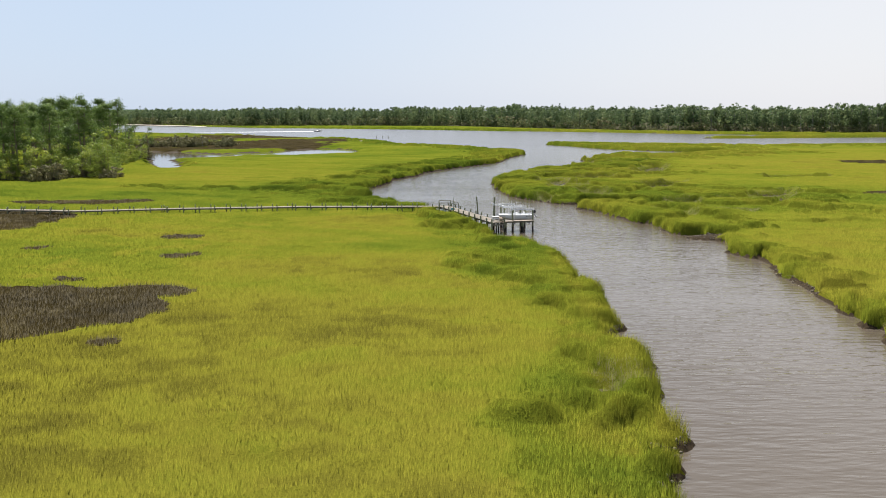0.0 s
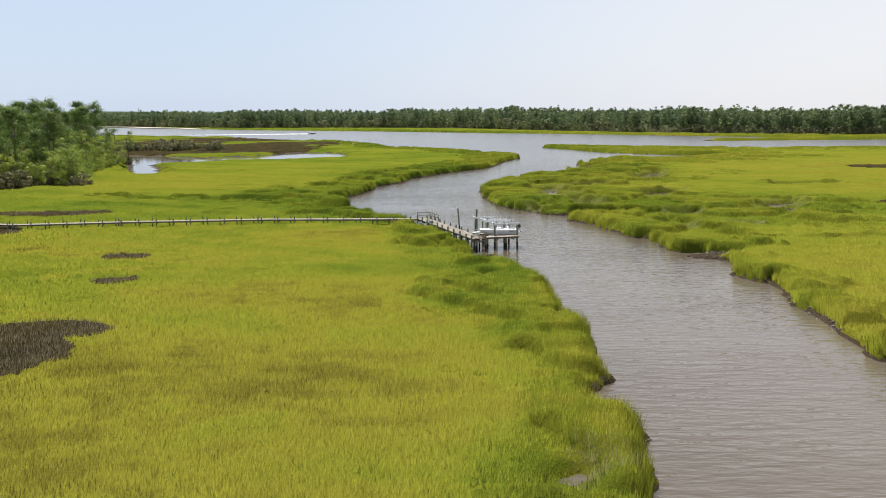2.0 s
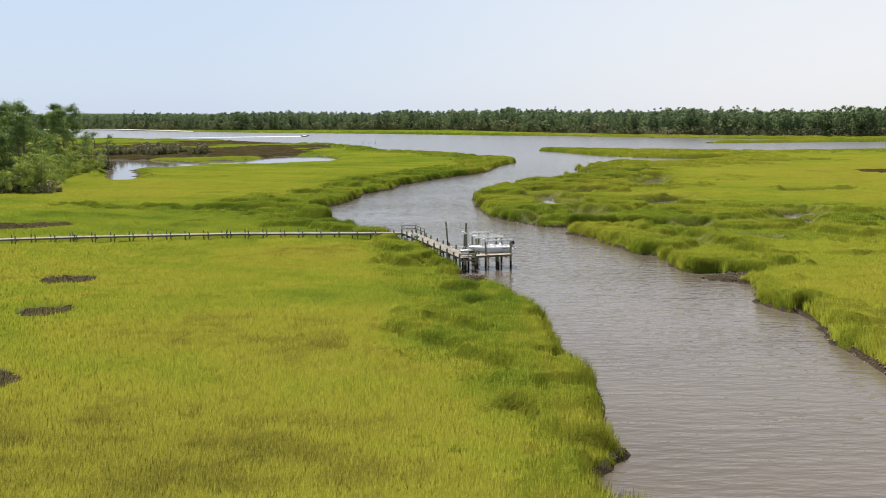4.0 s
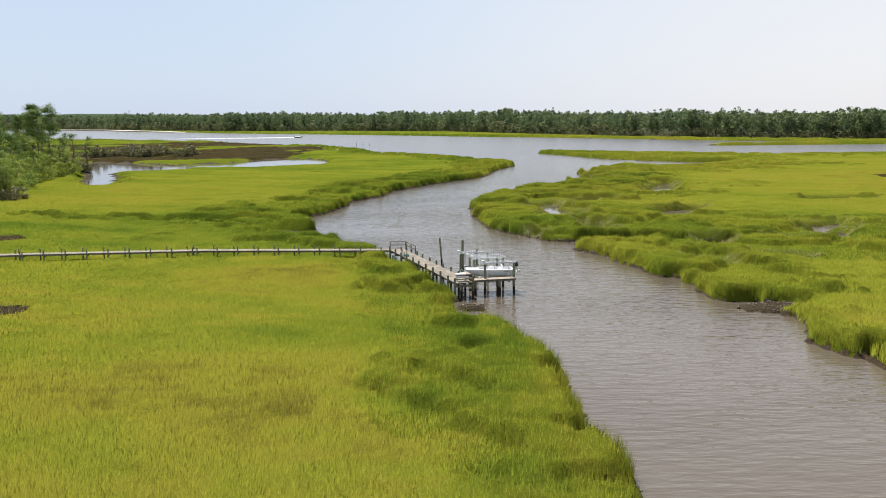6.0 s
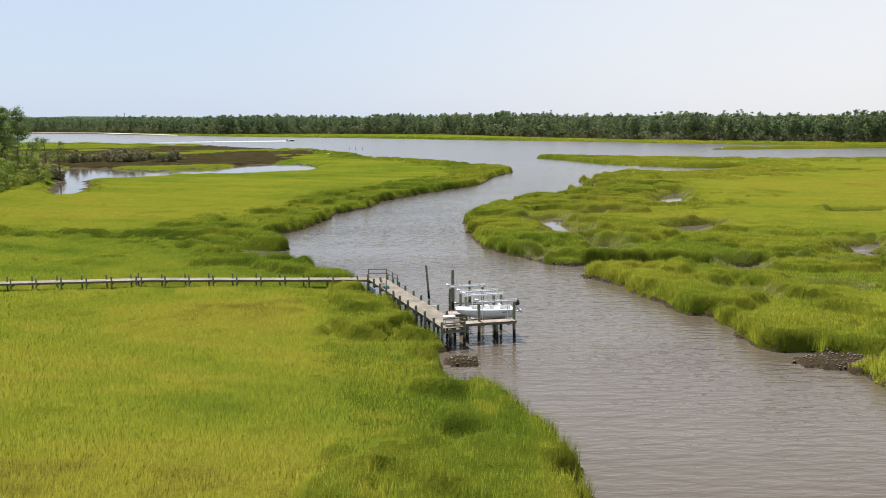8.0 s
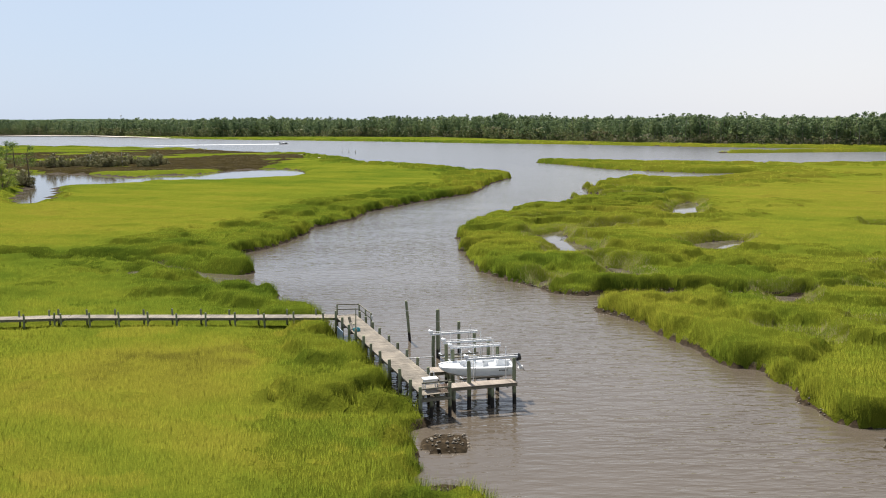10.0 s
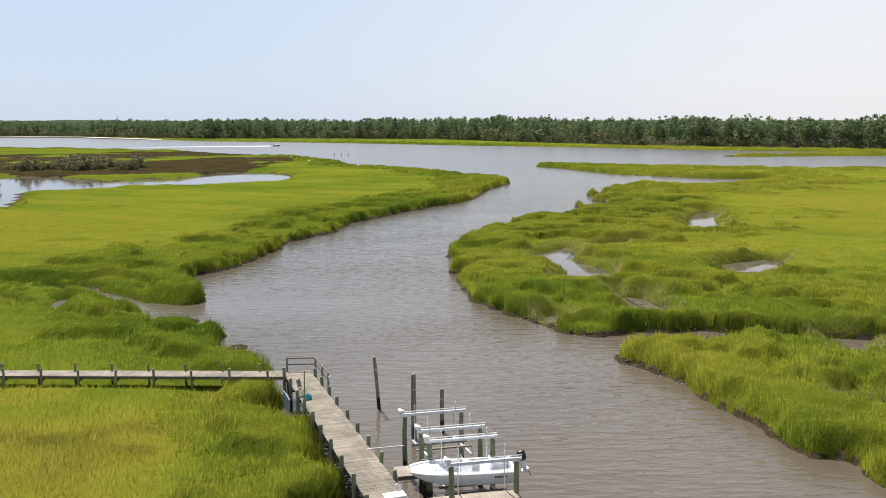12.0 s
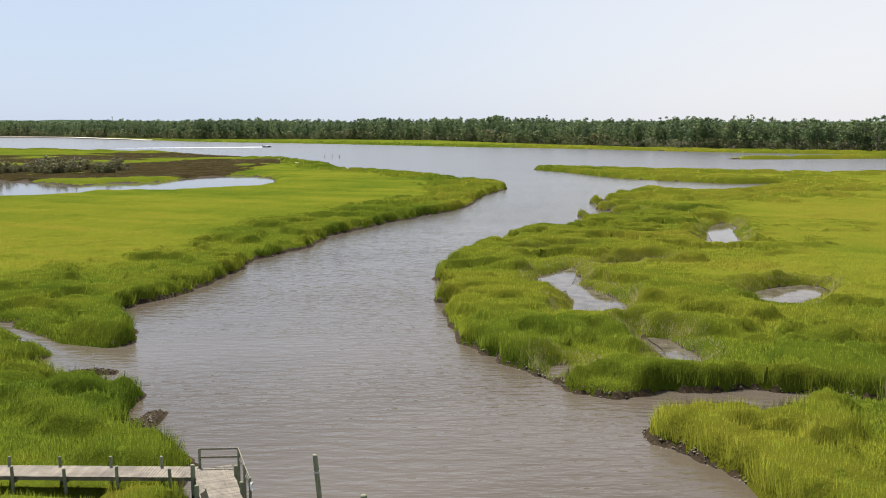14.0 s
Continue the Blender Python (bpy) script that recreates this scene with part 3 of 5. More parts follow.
def dryness(x, y, tall):
    """0 fresh green, 0.7 dry gold, 1 dull dark olive, over the plan of the marsh."""
    left, right = x < 12, x > 30
    d = np.where(left, np.interp(y, [40, 70, 100, 125, 150, 158, 166, 196, 208, 260, 330, 460], [0.6, 0.6, 0.53, 0.5, 0.5, 0.46, 0.34, 0.31, 0.4, 0.44, 0.38, 0.35]),
                 np.interp(y, [60, 120, 135, 165, 175, 190, 240, 300, 400], [0.62, 0.6, 0.54, 0.5, 0.44, 0.48, 0.52, 0.5, 0.4]))
    d = d + 0.12 * right * smooth(58, 85, x) * smooth(190, 215, y) + 0.1 * smooth(-20, -45, x) * smooth(200, 240, y) * smooth(330, 290, y)
    d = d + 0.2 * fbm(x, y, 26.0, 33) + 0.2 * fbm(x + 2 * y, 0.6 * y, 9.0, 35)
    d = np.clip(d - tall * np.where(left & (y < 150), 0.13, 0.05), 0.05, 0.72)
    dulled = np.full(x.shape, -9.0)
    for cx, cy, rx, ry in DULL:                                                         # older, browner grass and painted blade-gap shade in a mottled spread
        dulled = np.maximum(dulled, 1 - np.hypot((x - cx) / rx, (y - cy) / ry))
    dulled = smooth(0, 0.6, dulled) * (0.55 + 0.45 * smooth(-0.15, 0.25, fbm(0.8 * x, 1.3 * y, 2.4, 96))) * (1 - smooth(0.3, 0.8, tall))
    flecks = smooth(0.24, 0.4, fbm(0.8 * x, 1.2 * y, 3.0, 66)) * (y < 160) * left
    return d + (1.0 - d) * np.maximum(0.6 * dulled, 0.36 * flecks)


def sward(x, y):
    """Height of the closed grass over the ground, how far it is the tall creekside form, whether it is brown rush, and the shore distance."""
    edge, shore, pool = on_grid(EDGE, x, y), on_grid(SHORE, x, y), on_grid(sd_pond, x, y)
    lobe = (x > 10) & (y > 171) & (y < 345)
    wide = np.where(lobe, 34.0, np.where(x > 20, np.where(y > 128, 26.0, 4.0), np.where(y > 158, 20.0, 11.0))) * (1 + 0.9 * fbm(x, y, 16.0, 40))
    tall = np.maximum(1 - smooth(0.5 * wide, 1.2 * wide, shore), 0.8 * smooth(-6, -1.5, pool) * (y < 330))
    # tall stands with steep sides, closed along the levee, standing out of a lower sward inland
    levee = np.where(lobe, 0.3, 0.26) * smooth(6.0, 2.0, shore)
    stand = smooth(-0.03, 0.09, fbm(x + 0.3 * y, y, np.where(lobe, 6.2, 5.2), 77) + levee + np.where(lobe, 0.0, -0.03))
    pillow = mounds(x, y, 5.0)
    top = 0.42 + stand * (0.78 + 0.26 * pillow + 0.3 * fbm(x, y, 9.0, 97)) + 0.1 * vnoise(x, y, 1.4, 53)
    rush = in_rushes(x, y)
    tufts = smooth(0.2, 0.42, fbm(0.83 * x + 0.56 * y + 1.5 * vnoise(x, y, 3.0, 98), 1.5 * y - 0.5 * x + 1.5 * vnoise(x, y, 3.0, 99), 4.5, 93)) * smooth(-0.2, 0.15, fbm(x, y, 34.0, 94))      # greener, taller tufts in the meadow
    h = (1 - tall) * (0.66 + 0.3 * fbm(x, y, 7.0, 50) + 0.1 * vnoise(x, y, 1.6, 51) + 0.22 * tufts) + tall * np.maximum(top, 0.15)
    tall = np.maximum(tall, 0.4 * tufts)
    walkway = np.interp(x, [-92, -70, -62, -46, -25, -1], [157, 153.5, 151.5, 154.3, 156.3, 155.3])
    h = h * np.where(x < -0.5, 0.3 + 0.7 * smooth(0.5, 1.8, np.abs(y - walkway)), 1.0)                  # kept down below the boardwalk
    h = np.where(rush > 0, 0.6 + 0.3 * fbm(x, y, 3.0, 52), h)
    h = h * (0.35 + 0.65 * smooth(0.5, 2.4, -pool))
    bare = (edge < -0.14) | (y > np.interp(x, FOREST_X, FOREST_Y) + 8)
    bare |= reef(x, y) > 0.05
    for cx, cy, rx, ry in SANDY:
        bare |= np.hypot((x - cx) / rx, (y - cy) / ry) < 1
    return np.where(bare, 0.0, h * (0.72 + 0.28 * smooth(-0.2, 0.7, edge))), tall, rush, edge


# the closed sward: a grid over the marsh, raised to the grass tops and dropped to the soil at every bank and gap
CX, CY = spaced(-44, 62, 0.5, -620, 620, 1.034), spaced(38, 266, 0.55, 20, 1060, 1.0125)
sx, sy = [a.ravel() for a in np.meshgrid(CX, CY)]
sh, stall, srush, inner = sward(sx, sy)
sh = sh * smooth(-0.14, 0.1, inner)
sz = on_grid(GZ, sx, sy)
idx = np.arange(len(sx)).reshape(len(CY), len(CX))
steep_y, steep_x = np.gradient((sz + sh).reshape(idx.shape), CY, CX)
sunk = np.interp(sy, [90, 200, 300], [0.3, 0.23, 0.16]) + 0.5 * smooth(0.5, 1.4, np.hypot(steep_x, steep_y).ravel()) * (sy < 330)        # stems stand in front of the thatch on steep faces
co = np.stack([sx, sy, np.where(sh > 0.1, sz + np.maximum(sh - sunk, 0.1), np.minimum(sz, 0.6) - 0.12)], 1)


def slope_normal(x, y, steepest=2.4):
    """Normals of the grass tops, from the slope of the sward."""
    i = np.clip(np.interp(x, CX, np.arange(len(CX))), 0, len(CX) - 1.001)
    j = np.clip(np.interp(y, CY, np.arange(len(CY))), 0, len(CY) - 1.001)
    a, b = i.astype(int), j.astype(int)
    u, v = i - a, j - b
    g = np.stack([(f[b, a] * (1 - u) + f[b, a + 1] * u) * (1 - v) + (f[b + 1, a] * (1 - u) + f[b + 1, a + 1] * u) * v for f in (steep_x, steep_y)], 1)
    g *= np.minimum(1, steepest / np.maximum(np.hypot(g[:, 0], g[:, 1]), 1e-6))[:, None]
    nrm = np.concatenate([-g, np.ones((len(x), 1))], 1)
    return nrm / np.linalg.norm(nrm, axis=1)[:, None]


quads = np.stack([idx[:-1, :-1], idx[:-1, 1:], idx[1:, 1:], idx[1:, :-1]], -1).reshape(-1, 4)
quads = quads[(sh[quads] > 0.1).any(1)]
stone = dryness(sx, sy, stall)
ragged = np.maximum(0.42, 0.62 + 0.7 * vnoise(sx, sy, 2.2, 90) + 0.5 * vnoise(sx, sy, 0.7, 91))
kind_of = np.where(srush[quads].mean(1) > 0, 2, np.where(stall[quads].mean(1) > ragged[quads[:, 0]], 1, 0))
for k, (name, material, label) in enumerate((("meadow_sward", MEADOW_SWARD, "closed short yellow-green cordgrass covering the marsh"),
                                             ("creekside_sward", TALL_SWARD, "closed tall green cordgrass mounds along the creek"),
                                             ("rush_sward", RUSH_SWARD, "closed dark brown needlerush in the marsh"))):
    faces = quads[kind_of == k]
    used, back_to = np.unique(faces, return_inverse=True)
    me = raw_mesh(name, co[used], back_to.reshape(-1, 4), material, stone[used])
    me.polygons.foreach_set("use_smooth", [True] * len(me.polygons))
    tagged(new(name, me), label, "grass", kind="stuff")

rng = np.random.RandomState(3)


def steepness(x, y):
    i = np.clip(np.rint(np.interp(x, CX, np.arange(len(CX)))).astype(int), 0, len(CX) - 1)
    j = np.clip(np.rint(np.interp(y, CY, np.arange(len(CY)))).astype(int), 0, len(CY) - 1)
    return np.hypot(steep_x, steep_y)[j, i]


rooted = scatter(rng)
flank = np.concatenate([scatter(rng) for _ in range(2)])                                # the steep faces of mounds and banks are curtains of stems
flank = flank[(flank[:, 2] < 300) & (steepness(flank[:, 0], flank[:, 1]) > 0.6)]
gxx, gyy, gdd = np.concatenate([rooted, flank]).T
heights, tallness, rushes, edge = sward(gxx, gyy)
level, steep = on_grid(GZ, gxx, gyy), steepness(gxx, gyy)
keep = heights > 0.1
gxx, gyy, gdd, heights, tallness, rushes, edge, level, steep = (a[keep] for a in (gxx, gyy, gdd, heights, tallness, rushes, edge, level, steep))
chance = rng.rand(len(gxx))
dry = (rushes <= 0) & (on_grid(sd_pond, gxx, gyy) > -2.2) & (chance < 0.6) & (gxx > 10)
kinds = np.where(rushes > 0, 2, np.where(dry, 3, np.where(tallness > rng.rand(len(gxx)), 1, 0)))


def grass(name, which, material, label, lean=0.5):
    """Single blades that stand out of the sward."""
    x, y, d, z, h = (a[which] for a in (gxx, gyy, gdd, level, heights))
    n = len(x)
    r = np.random.RandomState(len(name))
    turn, w = r.uniform(-1.4, 1.4, n), 0.00075 * d * r.uniform(0.6, 1.4, n) * np.where(steep[which] > 0.6, 0.7, 1.0)
    foot = np.maximum(h - 0.42, 0.0) * r.rand(n) ** np.where(h > 0.95, 0.6, 0.12) * smooth(0.1, 0.8, edge[which]) * smooth(1.0, 0.4, steep[which])
    out = np.maximum(h - foot, 0.25) * r.uniform(0.7, 1.2, n) * np.interp(d, [45, 120, 260], [1.0, 0.98, 0.9])
    tilt, to = lean * out * r.rand(n), r.uniform(0, math.pi, n)                          # bent by the breeze off the creek
    base = np.stack([x, y, z + foot], 1)
    side = np.stack([np.cos(turn), np.sin(turn), 0 * turn], 1) * (w / 2)[:, None]
    tip = base + np.stack([tilt * np.cos(to) + 0.06 * out, tilt * np.sin(to) + 0.05 * out, out], 1)
    co = np.stack([base - side, base + side, tip], 1).reshape(-1, 3)
    low = slope_normal(x, y) + 0.16 * r.normal(size=(n, 3))
    nrm = np.stack([low, low, low + (0, 0, 0.35)], 1).reshape(-1, 3)                     # tips bend over to the sky
    nrm /= np.linalg.norm(nrm, axis=1)[:, None]
    tone = np.repeat(dryness(x, y, tallness[which]), 3)
    return tagged(new(name, raw_mesh(name, co, np.arange(3 * n).reshape(-1, 3), material, tone, nrm)), label, "grass", kind="stuff")


grass("meadow_grass", kinds == 0, MEADOW, "short yellow-green cordgrass blades covering the salt marsh")
grass("creekside_grass", kinds == 1, TALL, "tall green cordgrass blades in rounded mounds along creek banks", 0.45)
grass("rush_patches", kinds == 2, RUSH, "dark brown needlerush blades in the green marsh", 0.35)
grass("dry_stems", kinds == 3, STRAW, "sparse straw-coloured dead stems round muddy pools", 0.6)

# oyster shells and mud lumps along the banks
n = 90000
ox, oy = rng.uniform(-24, 42, n), rng.uniform(40, 240, n)
oe = on_grid(SHORE, ox, oy)
rich = fbm(ox, oy, 9.0, 60) + 0.3 * (np.hypot(ox - 37, oy - 121) < 7) + 0.45 * (np.hypot(ox + 13.5, oy - 178) < 4) + 0.3 * (np.hypot(ox + 6.5, oy - 166) < 4)
take = ((oe > -0.5) & (oe < 0.4) & (rich > 0.05)) | (reef(ox, oy) > 0)
ox, oy, oe = ox[take], oy[take], oe[take]
oz, size = on_grid(GZ, ox, oy), rng.uniform(0.04, 0.13, len(ox))
octa = np.array([(1, 0, 0), (0, 1, 0), (-1, 0, 0), (0, -1, 0), (0, 0, 0.8), (0, 0, -0.5)])
tri = np.array([(0, 1, 4), (1, 2, 4), (2, 3, 4), (3, 0, 4), (1, 0, 5), (2, 1, 5), (3, 2, 5), (0, 3, 5)])
spin = rng.uniform(0, 6.28, len(ox))
shape = octa[None] * size[:, None, None] * rng.uniform(0.6, 1.5, (len(ox), 1, 3))
c, s = np.cos(spin)[:, None], np.sin(spin)[:, None]
co = np.stack([shape[..., 0] * c - shape[..., 1] * s + ox[:, None], shape[..., 0] * s + shape[..., 1] * c + oy[:, None],
               shape[..., 2] + np.maximum(oz, -0.08)[:, None] + 0.03], -1).reshape(-1, 3)
fc = (tri[None] + 6 * np.arange(len(ox))[:, None, None]).reshape(-1, 3)
tagged(new("oyster_shells", raw_mesh("oyster_shells", co, fc, SHELL)), "grey-brown oyster shells and mud lumps on creek banks", "oyster shells", kind="stuff")


# ---------------- foliage ----------------
def flakes(clumps, per, size, r):
    """Triangular leaf sprays over the shells of small clumps (x, y, z, radius), and the way each one faces."""
    c = np.repeat(np.array(clumps, float), per, 0)
    n = len(c)
    v = r.normal(size=(n, 3))
    v /= np.linalg.norm(v, axis=1)[:, None]
    mid = c[:, :3] + v * (c[:, 3] * r.uniform(0.45, 1.05, n))[:, None] * np.array([1, 1, 0.72])
    a = np.cross(v, r.normal(size=(n, 3))) + 0.35 * r.normal(size=(n, 3))        # sprays lie roughly along the clump's shell
    b = np.cross(v, a) + 0.35 * r.normal(size=(n, 3))
    a *= (size * r.uniform(0.5, 1.2, n) / np.linalg.norm(a, axis=1))[:, None]
    b *= (size * r.uniform(0.4, 1.0, n) / np.linalg.norm(b, axis=1))[:, None]
    b *= np.sign(np.sum(np.cross(a, b) * v, 1))[:, None]                          # all face outwards
    whole = mid - c[:, :3].mean(0)
    face = v + 0.45 * whole / np.linalg.norm(whole, axis=1)[:, None] + 0.15 * r.normal(size=(n, 3))
    face /= np.linalg.norm(face, axis=1)[:, None]
    return np.stack([mid - a * 0.5 - b * 0.3, mid + a * 0.5 - b * 0.3, mid + b * 0.7], 1).reshape(-1, 3), np.repeat(face, 3, 0)


def tri_mesh(name, co, material, normal=None):
    return raw_mesh(name, co, np.arange(len(co)).reshape(-1, 3), material, None, normal)


def leaves_of(clumps, per, size, r, material):
    co, face = flakes(clumps, per, size, r)
    return co, material, face


def pine(seed, tall, name, label, material, per=90, sparse=1.0, leaf=1.0):
    """A tall marsh-edge pine: bare lower trunk, crooked limbs and an uneven, gappy crown."""
    r, rr = np.random.RandomState(seed), random.Random(seed)
    tree = thing(name, Matrix(), label, "tree", "trees of the marsh grove")
    bm = bmesh.new()
    bend = [(rr.uniform(-0.5, 0.5), rr.uniform(-0.5, 0.5)) for _ in range(5)]
    axis = [Vector((bend[k][0] * k / 2.5, bend[k][1] * k / 2.5, tall * f)) for k, f in enumerate((0, 0.25, 0.5, 0.75, 0.97))]
    axis[0].z = -0.3
    rad = [0.30, 0.24, 0.19, 0.12, 0.04]
    for k in range(4):
        rod(bm, axis[k], axis[k + 1], rad[k], rad[k + 1], 7)
    clumps = []
    for k in range(int(34 * sparse)):
        f = rr.uniform(0.45, 0.99)
        j = min(int(f / 0.25), 3)
        stem = axis[j].lerp(axis[j + 1], (f - 0.25 * j) / 0.25 if j < 3 else (f - 0.75) / 0.25)
        out = (1.15 - f) * tall * rr.uniform(0.15, 0.36) + 0.3
        ang = rr.uniform(0, 6.28)
        end = stem + Vector((out * math.cos(ang), out * math.sin(ang), rr.uniform(0.0, 1.0)))
        rod(bm, stem, end, 0.06, 0.02, 4)
        clumps.append((*end, rr.uniform(0.9, 1.9)))
        if rr.random() < 0.6:
            clumps.append((*stem.lerp(end, 0.6), rr.uniform(0.8, 1.5)))
    part("trunk", bm, BARK, tree)
    crown = new("crown", tri_mesh("crown", *leaves_of(clumps, per, 0.34 * leaf, r, material)))
    crown.parent = tree
    return tree


def bush(seed, tall, spread, name, label, material, per=90, size=0.3):
    r, rr = np.random.RandomState(seed), random.Random(seed)
    b = thing(name, Matrix(), label, "shrub", "shrubs of the marsh grove")
    bm = bmesh.new()
    clumps = []
    for k in range(20):
        ang, rho, z = rr.uniform(0, 6.28), spread * math.sqrt(rr.random()), 0
        z = tall * (1 - 0.55 * (rho / spread) ** 2) * rr.uniform(0.35, 1.0)
        tip = Vector((rho * math.cos(ang), rho * math.sin(ang), z))
        rod(bm, (0.15 * tip.x, 0.15 * tip.y, -0.25), tip, 0.06, 0.02, 4)
        clumps.append((*tip, rr.uniform(0.5, 1.0) * (0.5 + tall * 0.1)))
        clumps.append((tip.x, tip.y, 0.45 * z, rr.uniform(0.5, 0.9) * (0.5 + tall * 0.1)))
    part("stem", bm, BARK, b)
    leaves = new("foliage", tri_mesh("foliage", *leaves_of(clumps, per, size, r, material)))
    leaves.parent = b
    return b


def planted(sources, places, rr, low=0.85, high=1.15):
    """Stand the first trees, and copies of them, at the given places."""
    fresh = list(sources)
    for k, (x, y) in enumerate(places):
        src = sources[k % len(sources)]
        m = Matrix.Translation((x, y, float(on_grid(GZ, np.array([x]), np.array([y]))[0]))) @ pose(0, 0, 0, 0, 0, rr.uniform(0, 360))
        s = rr.uniform(low, high)
        if fresh:
            ob = fresh.pop(0)
            ob.matrix_world = m
        else:
            ob = copy_thing(src, m)
        ob.scale = (s, s, s * rr.uniform(0.94, 1.06))


def grove_front(y):
    return np.interp(y, [222, 237, 255, 280, 326, 350, 380], [-112, -86, -94, -103, -108, -122, -150])


rr = random.Random(5)
spots_pine, spots_bush, tries = [], [], 0
while len(spots_pine) < 95 and tries < 6000:
    tries += 1
    y = rr.uniform(238, 372)
    x = float(grove_front(y)) - 6 - 62 * rr.random() ** 1.3
    if all((x - a) ** 2 + (y - b) ** 2 > 27 for a, b in spots_pine) and (y > 246 or x < -104):
        spots_pine.append((x, y))
tries = 0
while len(spots_bush) < 92 and tries < 6000:
    tries += 1
    y = rr.uniform(226, 345) if rr.random() < 0.7 else rr.uniform(226, 262)
    x = float(grove_front(y)) - 1.5 - 16 * rr.random() ** 1.5 if y > 238 else rr.uniform(-130, -90)
    if x < grove_front(y) - 1 and all((x - a) ** 2 + (y - b) ** 2 > 9 for a, b in spots_bush):
        spots_bush.append((x, y))
pines = [pine(100 + k, (17.5, 19, 16, 18, 20, 14)[k], "pine_tree", "tall dark green pine with bare lower trunk beside marsh", PINE) for k in range(6)]
planted(pines, spots_pine, rr)
lone = [pine(130 + k, 13, "pine_tree", "thin sparse pine with few crooked limbs on marsh edge", PINE, 45, 0.35) for k in range(2)]
planted(lone, [(-110, 318), (-116, 334), (-113, 346), (-120, 352), (-127, 363)], rr, 0.8, 1.0)
bushes = [bush(200 + k, (9.5, 7.0, 11, 5.5)[k], (4.2, 3.8, 4.4, 3.4)[k], "shrub", "leafy bright green shrub at the grove's marsh edge", SHRUB) for k in range(4)]
planted(bushes, spots_bush, rr)
wax = [bush(220 + k, (3.2, 2.4)[k], 2.8, "shrub", "low dull olive shrub in brown marsh rush", CEDAR, 80, 0.26) for k in range(2)]
planted(wax, [(rr.uniform(-155, -102), rr.uniform(436, 475)) for _ in range(26)] + [(x + 2.5, y - 3) for x, y in spots_bush[:22] if y < 245] +
        [(rr.uniform(-127, -114), rr.uniform(326, 352)) for _ in range(14)], rr, 1.1, 1.9)


def snag(seed, tall):
    r = random.Random(seed)
    tree = thing("dead_tree", Matrix(), "bleached leafless dead tree standing in the marsh", "tree", "dead trees")
    bm = bmesh.new()
    rod(bm, (0, 0, -0.3), (0.2, 0.1, tall), 0.2, 0.06, 6)
    for _ in range(7):
        z, a, o = tall * r.uniform(0.4, 0.95), r.uniform(0, 6.28), r.uniform(0.6, 1.8)
        rod(bm, (0.2 * z / tall, 0, z), (o * math.cos(a), o * math.sin(a), z + r.uniform(0.3, 1.4)), 0.06, 0.02, 4)
    part("trunk", bm, SNAG, tree)
    return tree


planted([snag(1, 5.0)], [(-118, 441), (-133, 447)], rr, 0.8, 1.2)


